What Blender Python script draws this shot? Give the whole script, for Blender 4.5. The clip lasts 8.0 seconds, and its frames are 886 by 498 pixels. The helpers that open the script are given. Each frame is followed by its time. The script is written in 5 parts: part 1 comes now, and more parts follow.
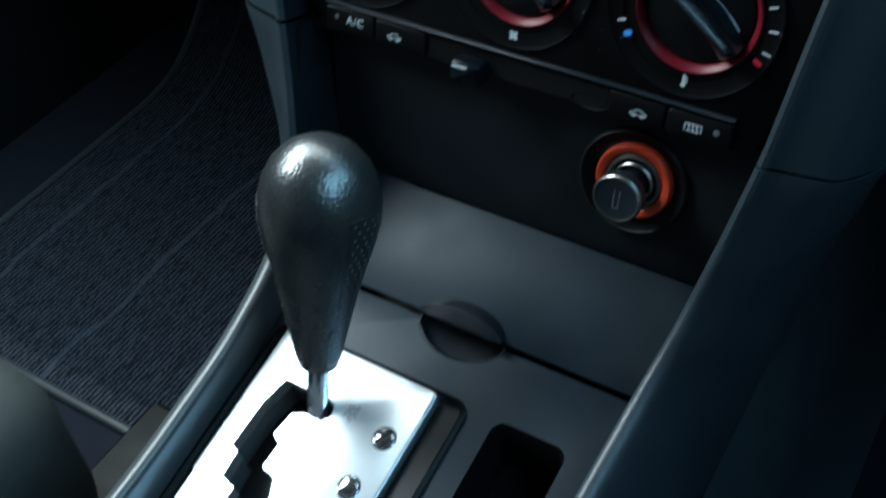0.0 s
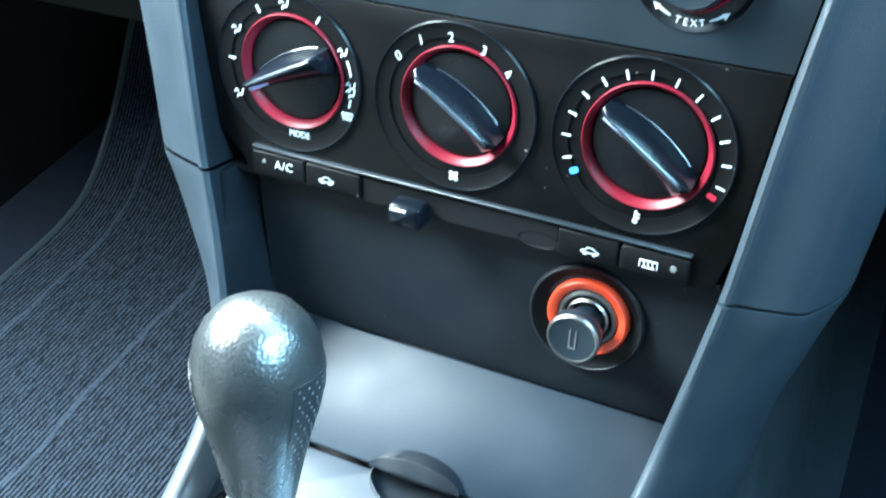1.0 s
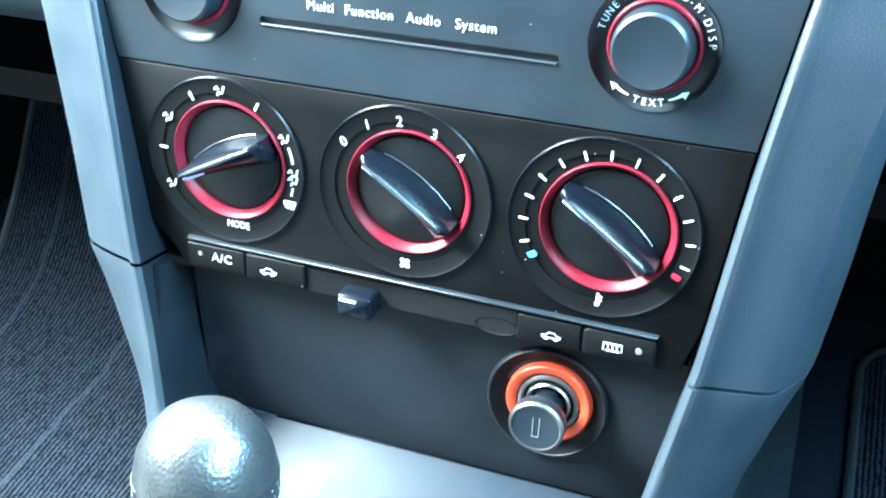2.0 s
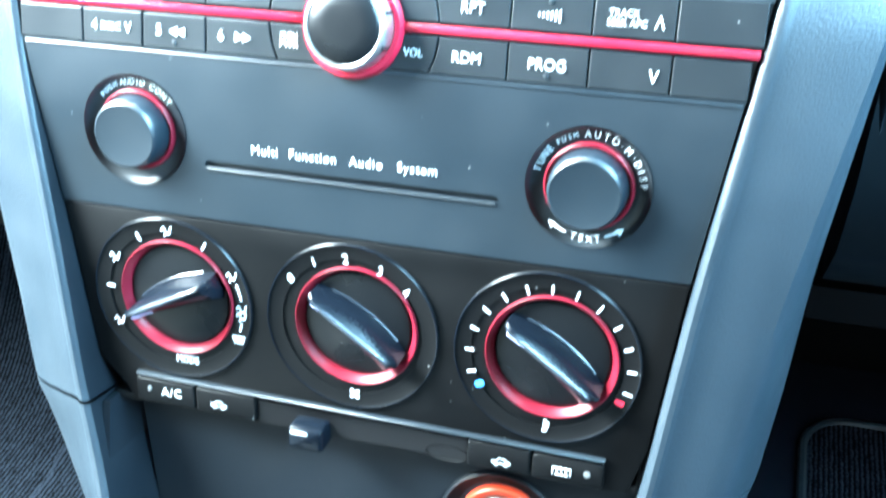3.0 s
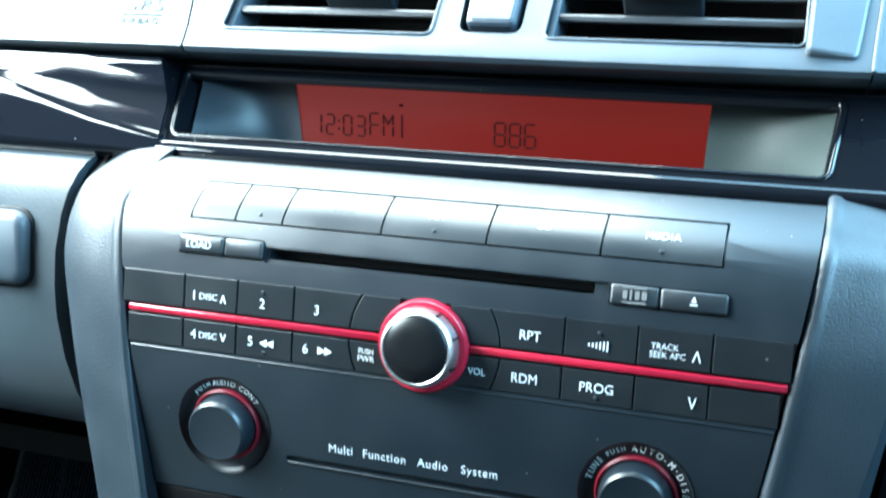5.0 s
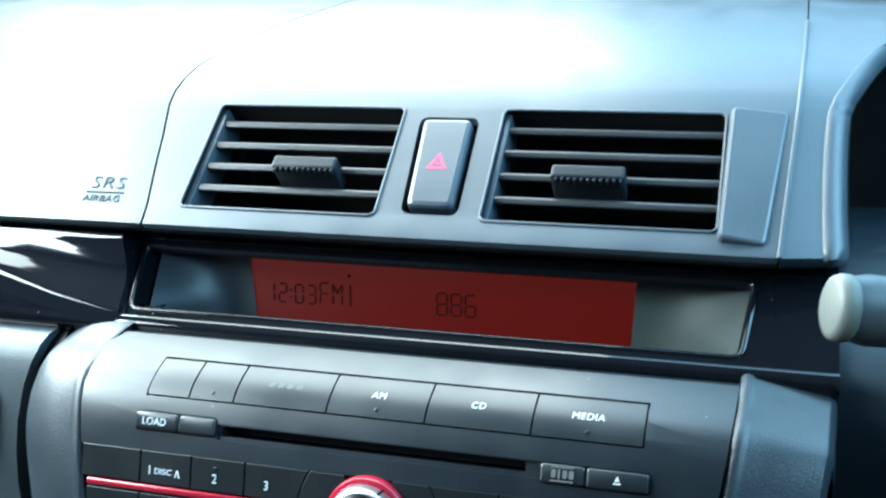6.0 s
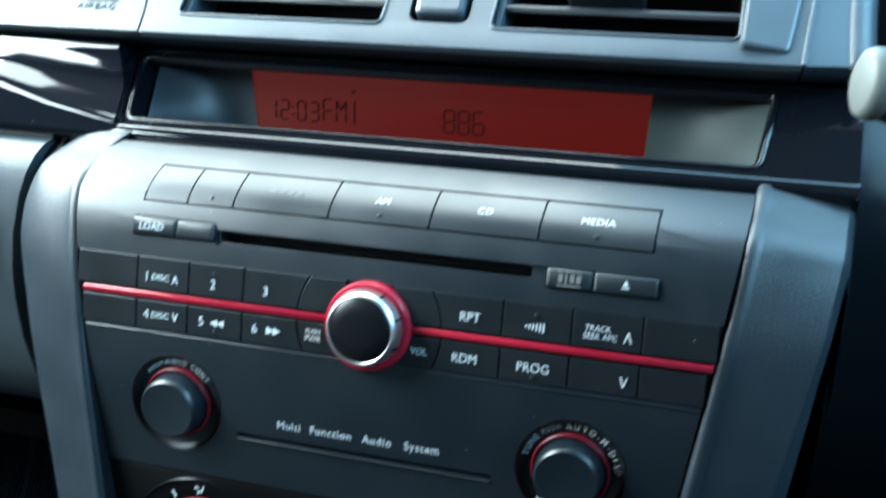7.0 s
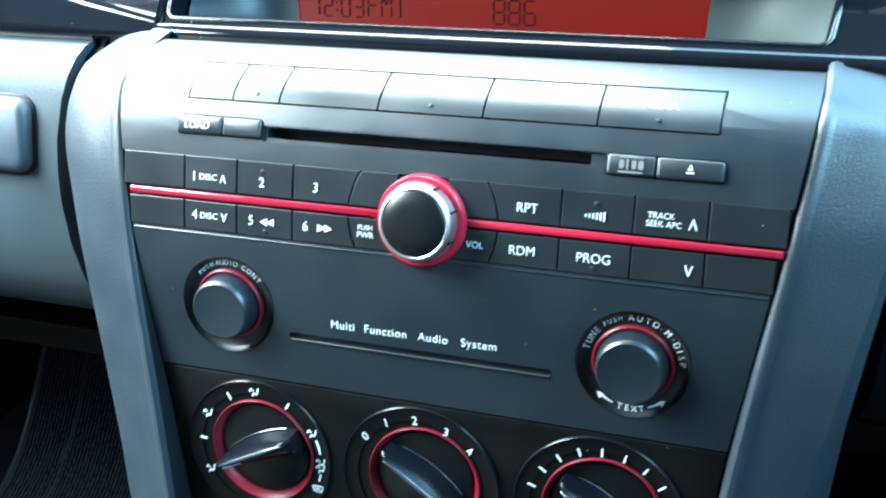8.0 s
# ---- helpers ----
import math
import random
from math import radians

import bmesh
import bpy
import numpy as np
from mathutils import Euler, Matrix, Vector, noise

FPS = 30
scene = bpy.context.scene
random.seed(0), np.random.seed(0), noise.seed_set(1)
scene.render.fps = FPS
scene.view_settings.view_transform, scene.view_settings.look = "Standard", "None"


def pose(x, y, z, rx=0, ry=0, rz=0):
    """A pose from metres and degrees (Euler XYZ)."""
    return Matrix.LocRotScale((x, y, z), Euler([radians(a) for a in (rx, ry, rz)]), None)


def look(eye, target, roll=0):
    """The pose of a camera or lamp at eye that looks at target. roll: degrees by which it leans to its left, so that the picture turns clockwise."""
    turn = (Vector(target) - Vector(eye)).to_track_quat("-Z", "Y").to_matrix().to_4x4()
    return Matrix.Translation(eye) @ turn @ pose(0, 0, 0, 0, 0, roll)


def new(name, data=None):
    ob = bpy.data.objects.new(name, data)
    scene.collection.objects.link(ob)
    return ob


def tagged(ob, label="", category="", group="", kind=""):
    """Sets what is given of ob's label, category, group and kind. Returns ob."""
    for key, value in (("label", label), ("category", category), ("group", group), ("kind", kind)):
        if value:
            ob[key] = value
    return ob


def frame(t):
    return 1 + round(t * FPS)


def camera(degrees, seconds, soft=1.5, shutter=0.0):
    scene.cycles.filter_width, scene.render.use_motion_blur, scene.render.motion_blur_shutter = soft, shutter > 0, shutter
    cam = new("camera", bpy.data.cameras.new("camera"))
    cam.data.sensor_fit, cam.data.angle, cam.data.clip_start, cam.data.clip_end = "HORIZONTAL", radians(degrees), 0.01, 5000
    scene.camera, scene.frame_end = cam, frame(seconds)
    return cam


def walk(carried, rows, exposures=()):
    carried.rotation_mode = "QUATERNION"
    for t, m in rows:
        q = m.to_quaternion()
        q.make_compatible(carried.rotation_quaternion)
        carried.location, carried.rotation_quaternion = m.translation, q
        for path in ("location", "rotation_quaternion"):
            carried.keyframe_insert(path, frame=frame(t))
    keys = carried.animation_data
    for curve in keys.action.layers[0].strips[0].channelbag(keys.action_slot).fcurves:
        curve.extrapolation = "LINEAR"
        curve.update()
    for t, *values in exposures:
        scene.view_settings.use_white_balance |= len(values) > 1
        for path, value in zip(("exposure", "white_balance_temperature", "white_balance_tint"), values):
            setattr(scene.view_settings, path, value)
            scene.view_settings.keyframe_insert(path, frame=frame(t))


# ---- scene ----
cam = camera(45.3, 8.0, soft=2.0, shutter=0.5)

# The dashboard frame: x across the car, z up the face of the centre stack, y into it.
# Its face leans forward by LEAN_BACK degrees; the blower dial stands HEIGHT over the floor.
LEAN_BACK, HEIGHT = 12.0, 0.49
M = pose(0, 0, HEIGHT, -LEAN_BACK, 0, 0)

# seconds, x, y, z in the dashboard frame, yaw, pitch, roll
PATH = [
    (0, 0.1787, -0.3589, 0.1757, 29.95, -35.04, 2.77),
    (0.2, 0.1738, -0.3506, 0.1785, 28.96, -33.90, 2.12),
    (0.5, 0.1632, -0.3390, 0.1793, 27.74, -32.43, 2.18),
    (0.7, 0.1597, -0.3335, 0.1793, 26.78, -31.56, 1.61),
    (1, 0.1524, -0.3339, 0.1828, 25.04, -30.23, 1.72),
    (1.2, 0.1480, -0.3316, 0.1835, 23.66, -29.10, 1.82),
    (2.3, 0.1247, -0.3194, 0.1857, 18.29, -26.52, 2.07),
    (2.5, 0.1245, -0.3195, 0.1894, 17.66, -25.68, 2.18),
    (2.7, 0.1266, -0.3203, 0.1954, 17.15, -24.56, 1.86),
    (3, 0.1261, -0.3199, 0.2106, 16.20, -23.54, 1.22),
    (3.2, 0.1246, -0.3205, 0.2220, 15.97, -22.85, 0.56),
    (3.5, 0.1227, -0.3243, 0.2320, 16.26, -21.03, 0.21),
    (3.7, 0.1209, -0.3282, 0.2385, 16.69, -19.79, 0.16),
    (4, 0.1203, -0.3324, 0.2474, 17.27, -18.46, 0.34),
    (4.2, 0.1204, -0.3351, 0.2522, 17.57, -17.86, 0.49),
    (5.3, 0.1274, -0.3461, 0.2848, 18.89, -14.18, 0.42),
    (5.5, 0.1310, -0.3465, 0.2937, 19.09, -13.76, 0.25),
    (5.7, 0.1340, -0.3494, 0.3086, 18.29, -13.18, -0.17),
    (6, 0.1422, -0.3570, 0.3167, 17.16, -10.39, 0.12),
    (6.3, 0.1443, -0.3623, 0.3080, 16.59, -9.93, 1.39),
    (6.5, 0.1437, -0.3624, 0.2966, 16.35, -10.32, 1.62),
    (6.7, 0.1429, -0.3574, 0.2911, 16.18, -13.15, 2.16),
    (7, 0.1397, -0.3513, 0.2790, 17.29, -16.00, 1.38),
    (7.2, 0.1391, -0.3545, 0.2719, 18.45, -17.10, 1.36),
    (7.5, 0.1392, -0.3544, 0.2632, 18.45, -18.32, 0.80),
    (7.7, 0.1389, -0.3537, 0.2621, 18.77, -18.53, 0.02),
    (8, 0.1317, -0.3461, 0.2617, 19.43, -19.78, -0.38),
]
EXPOSURES = [(0.0, -1.45), (0.5, 0.3), (1.0, 1.65), (2.5, 2.55), (3.0, 2.6), (3.5, 2.3), (4.0, 1.6), (5.5, -0.2), (6.0, -0.75), (6.5, -1.1), (7.0, -0.7), (7.5, 0.0), (8.0, 0.6)]
walk(cam, [(t, M @ pose(x, y, z, 90 + p, 0, w) @ pose(0, 0, 0, 0, 0, r)) for t, x, y, z, w, p, r in PATH], EXPOSURES)

# ---- light: daylight through the windows ----
world = bpy.data.worlds.new("sky")
world.use_nodes = True
scene.world = world
sky = world.node_tree.nodes.new("ShaderNodeTexSky")
sky.sky_type, sky.sun_disc = "NISHITA", False
sky.sun_elevation, sky.sun_rotation = radians(78), radians(-60)
world.node_tree.links.new(sky.outputs[0], world.node_tree.nodes["Background"].inputs[0])
world.node_tree.nodes["Background"].inputs[1].default_value = 0.12

sun = new("sun", bpy.data.lights.new("sun", "SUN"))
sun.data.energy, sun.data.angle, sun.data.color = 3.5, radians(0.5), (1.0, 0.95, 0.88)
sun.matrix_world = look((0, 0, 0), (0.18, -0.10, -0.98))


def window_light(name, centre, across, up, width, height, watts, color):
    """An area lamp lying in a window opening, shining into the cabin; across and up span the pane."""
    lamp = new(name, bpy.data.lights.new(name, "AREA"))
    lamp.data.shape, lamp.data.size, lamp.data.size_y = "RECTANGLE", width, height
    lamp.data.energy, lamp.data.color = watts, color
    x, y = Vector(across).normalized(), Vector(up).normalized()
    m = Matrix((x, y, x.cross(y))).transposed().to_4x4()
    m.translation = centre
    lamp.matrix_world = m


window_light("passenger_window_light", (-0.661, 0.03, 1.115), (0, -1, 0), (0.22, 0, 0.34), 0.82, 0.38, 80, (0.75, 0.94, 1.0))
window_light("driver_window_light", (0.655, 0.02, 1.12), (0, 1, 0), (-0.22, 0, 0.40), 0.86, 0.45, 34, (0.32, 0.71, 1.0))
window_light("windscreen_light_sunny_side", (-0.30, 0.465, 1.12), (-1, 0, 0), (0, -0.39, 0.40), 0.60, 0.56, 28, (0.80, 0.98, 1.0))
window_light("windscreen_light_blue_side", (0.30, 0.465, 1.12), (-1, 0, 0), (0, -0.39, 0.40), 0.60, 0.56, 11, (0.34, 0.72, 1.0))


# ---- materials ----
def nodes_of(name, base, rough, metal=0.0, spec=0.5, coat=0.0):
    m = bpy.data.materials.new(name)
    m.use_nodes = True
    b = m.node_tree.nodes["Principled BSDF"]
    b.inputs["Base Color"].default_value = (*base, 1)
    b.inputs["Roughness"].default_value = rough
    b.inputs["Metallic"].default_value = metal
    b.inputs["Specular IOR Level"].default_value = spec
    b.inputs["Coat Weight"].default_value = coat
    b.inputs["Coat Roughness"].default_value = 0.04
    return m, m.node_tree.nodes, m.node_tree.links, b


def surface(name, base, rough, metal=0.0, spec=0.5, coat=0.0, grain=0.0, grain_size=900.0, leather=0.0, leather_size=700.0, wear=0.12, dust=0.0):
    """A worn surface: blotches in colour and gloss, fine grain and, if wanted, a leather relief and specks of dust."""
    m, n, l, b = nodes_of(name, base, rough, metal, spec, coat)
    co = n.new("ShaderNodeTexCoord")
    blot = n.new("ShaderNodeTexNoise")
    blot.inputs["Scale"].default_value, blot.inputs["Detail"].default_value = 38, 5
    l.new(co.outputs["Object"], blot.inputs["Vector"])
    fine = n.new("ShaderNodeTexNoise")
    fine.inputs["Scale"].default_value, fine.inputs["Detail"].default_value = grain_size, 2
    l.new(co.outputs["Object"], fine.inputs["Vector"])
    add = n.new("ShaderNodeMath")
    add.operation = "ADD"
    l.new(blot.outputs["Fac"], add.inputs[0]), l.new(fine.outputs["Fac"], add.inputs[1])
    ramp = n.new("ShaderNodeMapRange")
    ramp.inputs["From Min"].default_value, ramp.inputs["From Max"].default_value = 0.6, 1.4
    ramp.inputs["To Min"].default_value, ramp.inputs["To Max"].default_value = 1 - wear, 1 + wear
    l.new(add.outputs[0], ramp.inputs["Value"])
    mul = n.new("ShaderNodeVectorMath")
    mul.operation = "SCALE"
    mul.inputs[0].default_value = base
    l.new(ramp.outputs[0], mul.inputs["Scale"])
    colour = mul.outputs[0]
    if dust:
        speck = n.new("ShaderNodeTexVoronoi")
        speck.inputs["Scale"].default_value = 240
        l.new(co.outputs["Object"], speck.inputs["Vector"])
        pick = n.new("ShaderNodeMapRange")
        pick.inputs["From Min"].default_value, pick.inputs["From Max"].default_value = 0.10, 0.04
        pick.inputs["To Min"].default_value, pick.inputs["To Max"].default_value = 0, 1
        l.new(speck.outputs["Distance"], pick.inputs["Value"])
        rare = n.new("ShaderNodeMath")
        rare.operation = "GREATER_THAN"
        rare.inputs[1].default_value = 1 - dust
        sep = n.new("ShaderNodeSeparateColor")
        l.new(speck.outputs["Color"], sep.inputs[0]), l.new(sep.outputs[0], rare.inputs[0])
        both = n.new("ShaderNodeMath")
        both.operation = "MULTIPLY"
        l.new(pick.outputs[0], both.inputs[0]), l.new(rare.outputs[0], both.inputs[1])
        mix = n.new("ShaderNodeMix")
        mix.data_type = "RGBA"
        mix.inputs["B"].default_value = (0.16, 0.165, 0.165, 1)
        l.new(both.outputs[0], mix.inputs["Factor"]), l.new(colour, mix.inputs["A"])
        colour = mix.outputs["Result"]
    l.new(colour, b.inputs["Base Color"])
    gloss = n.new("ShaderNodeMapRange")
    gloss.inputs["From Min"].default_value, gloss.inputs["From Max"].default_value = 0.3, 0.7
    gloss.inputs["To Min"].default_value, gloss.inputs["To Max"].default_value = rough * 0.85, min(1, rough * 1.15)
    l.new(blot.outputs["Fac"], gloss.inputs["Value"]), l.new(gloss.outputs[0], b.inputs["Roughness"])
    normal = None
    if grain:
        bump = n.new("ShaderNodeBump")
        bump.inputs["Strength"].default_value, bump.inputs["Distance"].default_value = grain, 0.0003
        l.new(fine.outputs["Fac"], bump.inputs["Height"])
        normal = bump.outputs[0]
    if leather:
        cell = n.new("ShaderNodeTexVoronoi")
        cell.feature = "SMOOTH_F1"
        cell.inputs["Scale"].default_value = leather_size
        warp = n.new("ShaderNodeVectorMath")
        warp.operation = "MULTIPLY_ADD"
        warp.inputs[1].default_value = (0.0012,) * 3
        l.new(blot.outputs["Color"], warp.inputs[0]), l.new(co.outputs["Object"], warp.inputs[2])
        l.new(warp.outputs[0], cell.inputs["Vector"])
        bump = n.new("ShaderNodeBump")
        bump.inputs["Strength"].default_value, bump.inputs["Distance"].default_value = leather, 0.0006
        bump.invert = True
        l.new(cell.outputs["Distance"], bump.inputs["Height"])
        if normal:
            l.new(normal, bump.inputs["Normal"])
        normal = bump.outputs[0]
    if normal:
        l.new(normal, b.inputs["Normal"])
    return m


def carpet_material():
    m, n, l, b = nodes_of("ribbed_carpet", (0.02, 0.025, 0.034), 0.95, spec=0.1)
    co = n.new("ShaderNodeTexCoord")
    rib = n.new("ShaderNodeMapping")
    rib.inputs["Scale"].default_value = (300, 62, 300)
    l.new(co.outputs["Object"], rib.inputs["Vector"])
    streak = n.new("ShaderNodeTexNoise")
    streak.inputs["Scale"].default_value, streak.inputs["Detail"].default_value = 1.0, 3
    l.new(rib.outputs[0], streak.inputs["Vector"])
    tuft = n.new("ShaderNodeTexNoise")
    tuft.inputs["Scale"].default_value, tuft.inputs["Detail"].default_value = 420, 2
    l.new(co.outputs["Object"], tuft.inputs["Vector"])
    add = n.new("ShaderNodeMath")
    add.operation = "MULTIPLY"
    l.new(streak.outputs["Fac"], add.inputs[0]), l.new(tuft.outputs["Fac"], add.inputs[1])
    wave = n.new("ShaderNodeTexWave")
    wave.inputs["Scale"].default_value, wave.inputs["Distortion"].default_value = 68, 2.2
    wave.inputs["Detail"].default_value, wave.inputs["Detail Scale"].default_value = 2, 3.2
    l.new(co.outputs["Object"], wave.inputs["Vector"])
    rows = n.new("ShaderNodeMapRange")
    rows.inputs["To Min"].default_value, rows.inputs["To Max"].default_value = 0.26, 1.55
    l.new(wave.outputs["Fac"], rows.inputs["Value"])
    ribbed = n.new("ShaderNodeMath")
    ribbed.operation = "MULTIPLY"
    l.new(add.outputs[0], ribbed.inputs[0]), l.new(rows.outputs[0], ribbed.inputs[1])
    seam = n.new("ShaderNodeTexWave")
    seam.inputs["Scale"].default_value, seam.inputs["Distortion"].default_value = 2.3, 0.6
    seam.inputs["Detail Scale"].default_value = 6.0
    l.new(co.outputs["Object"], seam.inputs["Vector"])
    line = n.new("ShaderNodeMapRange")
    line.inputs["From Min"].default_value, line.inputs["From Max"].default_value = 0.993, 1.0
    line.inputs["To Max"].default_value = 0.40
    l.new(seam.outputs["Fac"], line.inputs["Value"])
    worn = n.new("ShaderNodeMath")
    worn.operation = "MULTIPLY_ADD"
    l.new(line.outputs[0], worn.inputs[0]), l.new(tuft.outputs["Fac"], worn.inputs[1]), l.new(ribbed.outputs[0], worn.inputs[2])
    add = worn
    ramp = n.new("ShaderNodeValToRGB")
    e = ramp.color_ramp.elements
    e[0].position, e[0].color = 0.11, (0.003, 0.004, 0.006, 1)
    e[1].position, e[1].color = 0.40, (0.043, 0.058, 0.082, 1)
    l.new(add.outputs[0], ramp.inputs[0]), l.new(ramp.outputs[0], b.inputs["Base Color"])
    bump = n.new("ShaderNodeBump")
    bump.inputs["Strength"].default_value, bump.inputs["Distance"].default_value = 0.8, 0.003
    l.new(add.outputs[0], bump.inputs["Height"]), l.new(bump.outputs[0], b.inputs["Normal"])
    return m


def glow_material(name, color, strength, base=(0.02, 0.0, 0.0)):
    m, n, l, b = nodes_of(name, base, 0.25)
    b.inputs["Emission Color"].default_value = (*color, 1)
    b.inputs["Emission Strength"].default_value = strength
    return m


def foliage_material():
    m, n, l, b = nodes_of("hedge_leaves", (0.06, 0.10, 0.02), 0.6)
    info = n.new("ShaderNodeNewGeometry")
    ramp = n.new("ShaderNodeValToRGB")
    e = ramp.color_ramp.elements
    e[0].color, e[1].color = (0.03, 0.06, 0.012, 1), (0.16, 0.17, 0.035, 1)
    l.new(info.outputs["Random Per Island"], ramp.inputs[0]), l.new(ramp.outputs[0], b.inputs["Base Color"])
    return m


FASCIA = surface("satin_charcoal_plastic", (0.0055, 0.0105, 0.0152), 0.36, spec=0.58, grain=0.12, dust=0.05)
BUTTON = surface("satin_button_plastic", (0.0095, 0.0135, 0.017), 0.34, grain=0.08)
ROWKEY = surface("black_key_plastic", (0.0052, 0.0078, 0.0102), 0.38, spec=0.38, grain=0.08, dust=0.04)
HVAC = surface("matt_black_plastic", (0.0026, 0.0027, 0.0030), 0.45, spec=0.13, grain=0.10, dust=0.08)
SOFT = surface("grained_soft_plastic", (0.0145, 0.0225, 0.0300), 0.41, spec=0.56, leather=0.24, leather_size=1600)
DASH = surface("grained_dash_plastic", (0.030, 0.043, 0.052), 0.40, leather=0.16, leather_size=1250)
# Console plastic with the light on rail and gate well put into its tone.
LITCONSOLE = surface("smooth_lit_console_plastic", (0.040, 0.046, 0.050), 0.38, grain=0.04)
KNEE = surface("dark_navy_dash_plastic", (0.011, 0.018, 0.024), 0.45, spec=0.26, grain=0.1)
# Darker than the fascia, with the shade of recesses and flank in its colour.
SHADEDM = surface("shade_toned_plastic", (0.0038, 0.0062, 0.0092), 0.52, spec=0.30, grain=0.12, dust=0.05)
LIDM = surface("satin_lid_plastic", (0.010, 0.016, 0.023), 0.48, spec=0.21, grain=0.12)
VENTP = surface("smooth_vent_panel_plastic", (0.028, 0.042, 0.055), 0.44, spec=0.65, grain=0.10, dust=0.04)
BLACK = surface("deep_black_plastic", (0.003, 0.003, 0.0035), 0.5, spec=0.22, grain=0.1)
SLAT = surface("black_slat_plastic", (0.018, 0.020, 0.023), 0.36, grain=0.05)
GLOSS = surface("piano_black_lacquer", (0.003, 0.004, 0.006), 0.05, wear=0.2, dust=0.03)
BLADEM = surface("satin_black_blade_plastic", (0.0030, 0.0045, 0.007), 0.22, spec=0.16, wear=0.2)
HAZM = surface("satin_silver_grey_plastic", (0.026, 0.038, 0.052), 0.36, spec=0.75, wear=0.08)
TABM = surface("dark_vent_tab_plastic", (0.008, 0.012, 0.016), 0.45, spec=0.25, grain=0.1)
LATCHM = surface("satin_black_latch_plastic", (0.004, 0.006, 0.009), 0.24, spec=1.0, wear=0.2)
# Paler and glossier than the blade, to draw its highlight lines.
GLINTM = surface("glint_line_plastic", (0.020, 0.027, 0.036), 0.24, spec=1.0, wear=0.1)
GLOSSKNOB = surface("gloss_black_knob_plastic", (0.0040, 0.0046, 0.0055), 0.30, spec=0.26, wear=0.2)
DIALRED = surface("dark_red_ring_plastic", (0.125, 0.006, 0.014), 0.38, spec=0.22, wear=0.1)
RED = surface("red_ring_plastic", (0.30, 0.008, 0.024), 0.22, spec=0.5, wear=0.1)
ORANGE = surface("orange_socket_ring", (0.50, 0.042, 0.014), 0.4, wear=0.1)
PRINT, *_ = nodes_of("white_print", (0.56, 0.61, 0.63), 0.5)
WORNPRINT, *_ = nodes_of("worn_print", (0.035, 0.040, 0.042), 0.5)
IMPRINT, *_ = nodes_of("grey_imprint", (0.026, 0.036, 0.043), 0.7, spec=0.2)
GREYPRINT, *_ = nodes_of("grey_lens", (0.12, 0.12, 0.12), 0.4)
BLUEPRINT, *_ = nodes_of("blue_mark", (0.05, 0.32, 0.85), 0.5)
REDPRINT, *_ = nodes_of("red_mark", (0.75, 0.02, 0.05), 0.5)
LAVENDER, *_ = nodes_of("pale_blue_mark", (0.52, 0.57, 0.88), 0.4)
HAZARD, *_ = nodes_of("hazard_red", (0.55, 0.035, 0.10), 0.4)
CHROME = surface("satin_chrome", (0.72, 0.73, 0.74), 0.32, metal=1.0, wear=0.05)
STEEL = surface("polished_steel", (0.62, 0.63, 0.65), 0.12, metal=1.0, wear=0.05)
PLATE = surface("satin_silver_plate", (0.84, 0.87, 0.90), 0.30, metal=0.95, grain=0.03, wear=0.04)
LEATHER = surface("black_knob_leather", (0.014, 0.016, 0.017), 0.28, spec=1.0, leather=0.34, leather_size=760, wear=0.25)
PERF = surface("black_perforated_leather", (0.012, 0.013, 0.015), 0.45, grain=0.2)
DARKSTEEL = surface("tarnished_socket_steel", (0.26, 0.25, 0.24), 0.34, metal=1.0, wear=0.2)
CARPET = carpet_material()
FLOORCLOTH = surface("dark_floor_carpet", (0.010, 0.014, 0.022), 0.9, spec=0.1, grain=0.6, grain_size=500)
SEAT = surface("dark_seat_cloth", (0.030, 0.034, 0.032), 0.8, grain=0.6, grain_size=500)
LCD = glow_material("red_backlit_display", (0.60, 0.045, 0.034), 0.22)
LCDINK, *_ = nodes_of("display_ink", (0.020, 0.001, 0.001), 0.8, spec=0.1)
# One recess lining in two tones: the window-lit cheek paler, the shaded one darker.
CHEEKLIT = surface("lit_display_surround", (0.034, 0.046, 0.044), 0.55, spec=0.3, grain=0.1)
CHEEKSHADE = surface("shaded_display_surround", (0.010, 0.017, 0.024), 0.45, grain=0.05)
STALKEND = surface("pale_grey_plastic", (0.10, 0.11, 0.10), 0.5, grain=0.2)
GREYTRIM = surface("cabin_trim_grey", (0.04, 0.04, 0.04), 0.7, grain=0.3, grain_size=300)
ROOFCLOTH = surface("grey_headliner_cloth", (0.018, 0.018, 0.018), 0.9, grain=0.5, grain_size=300)
LEAVES = foliage_material()
GRASS = surface("mown_grass", (0.07, 0.10, 0.03), 0.9, grain=0.8, grain_size=60, wear=0.4)

# ---- building tools ----
BASE = {}


def thing(name, at, label, category, group="", kind=""):
    """An Empty at a place of the dashboard frame, which carries the parts."""
    ob = tagged(new(name), label, category, group, kind)
    ob.location = M @ Vector(at)
    ob.empty_display_size = 0.01
    BASE[ob.name] = ob.location.copy()
    return ob


def part(name, bm, material, parent, label="", smooth=40, frame_m=None):
    """One mesh under a thing or a part; bm is in the dashboard frame, or in frame_m's."""
    bm.transform(Matrix.Translation(-BASE[parent.name]) @ (M if frame_m is None else frame_m))
    bmesh.ops.recalc_face_normals(bm, faces=bm.faces)
    me = bpy.data.meshes.new(name)
    bm.to_mesh(me)
    bm.free()
    if smooth:
        me.shade_smooth()
        me.set_sharp_from_angle(angle=radians(smooth))
    me.materials.append(material)
    ob = new(name, me)
    ob.parent = parent
    BASE[ob.name] = BASE[parent.name]
    return tagged(ob, label)


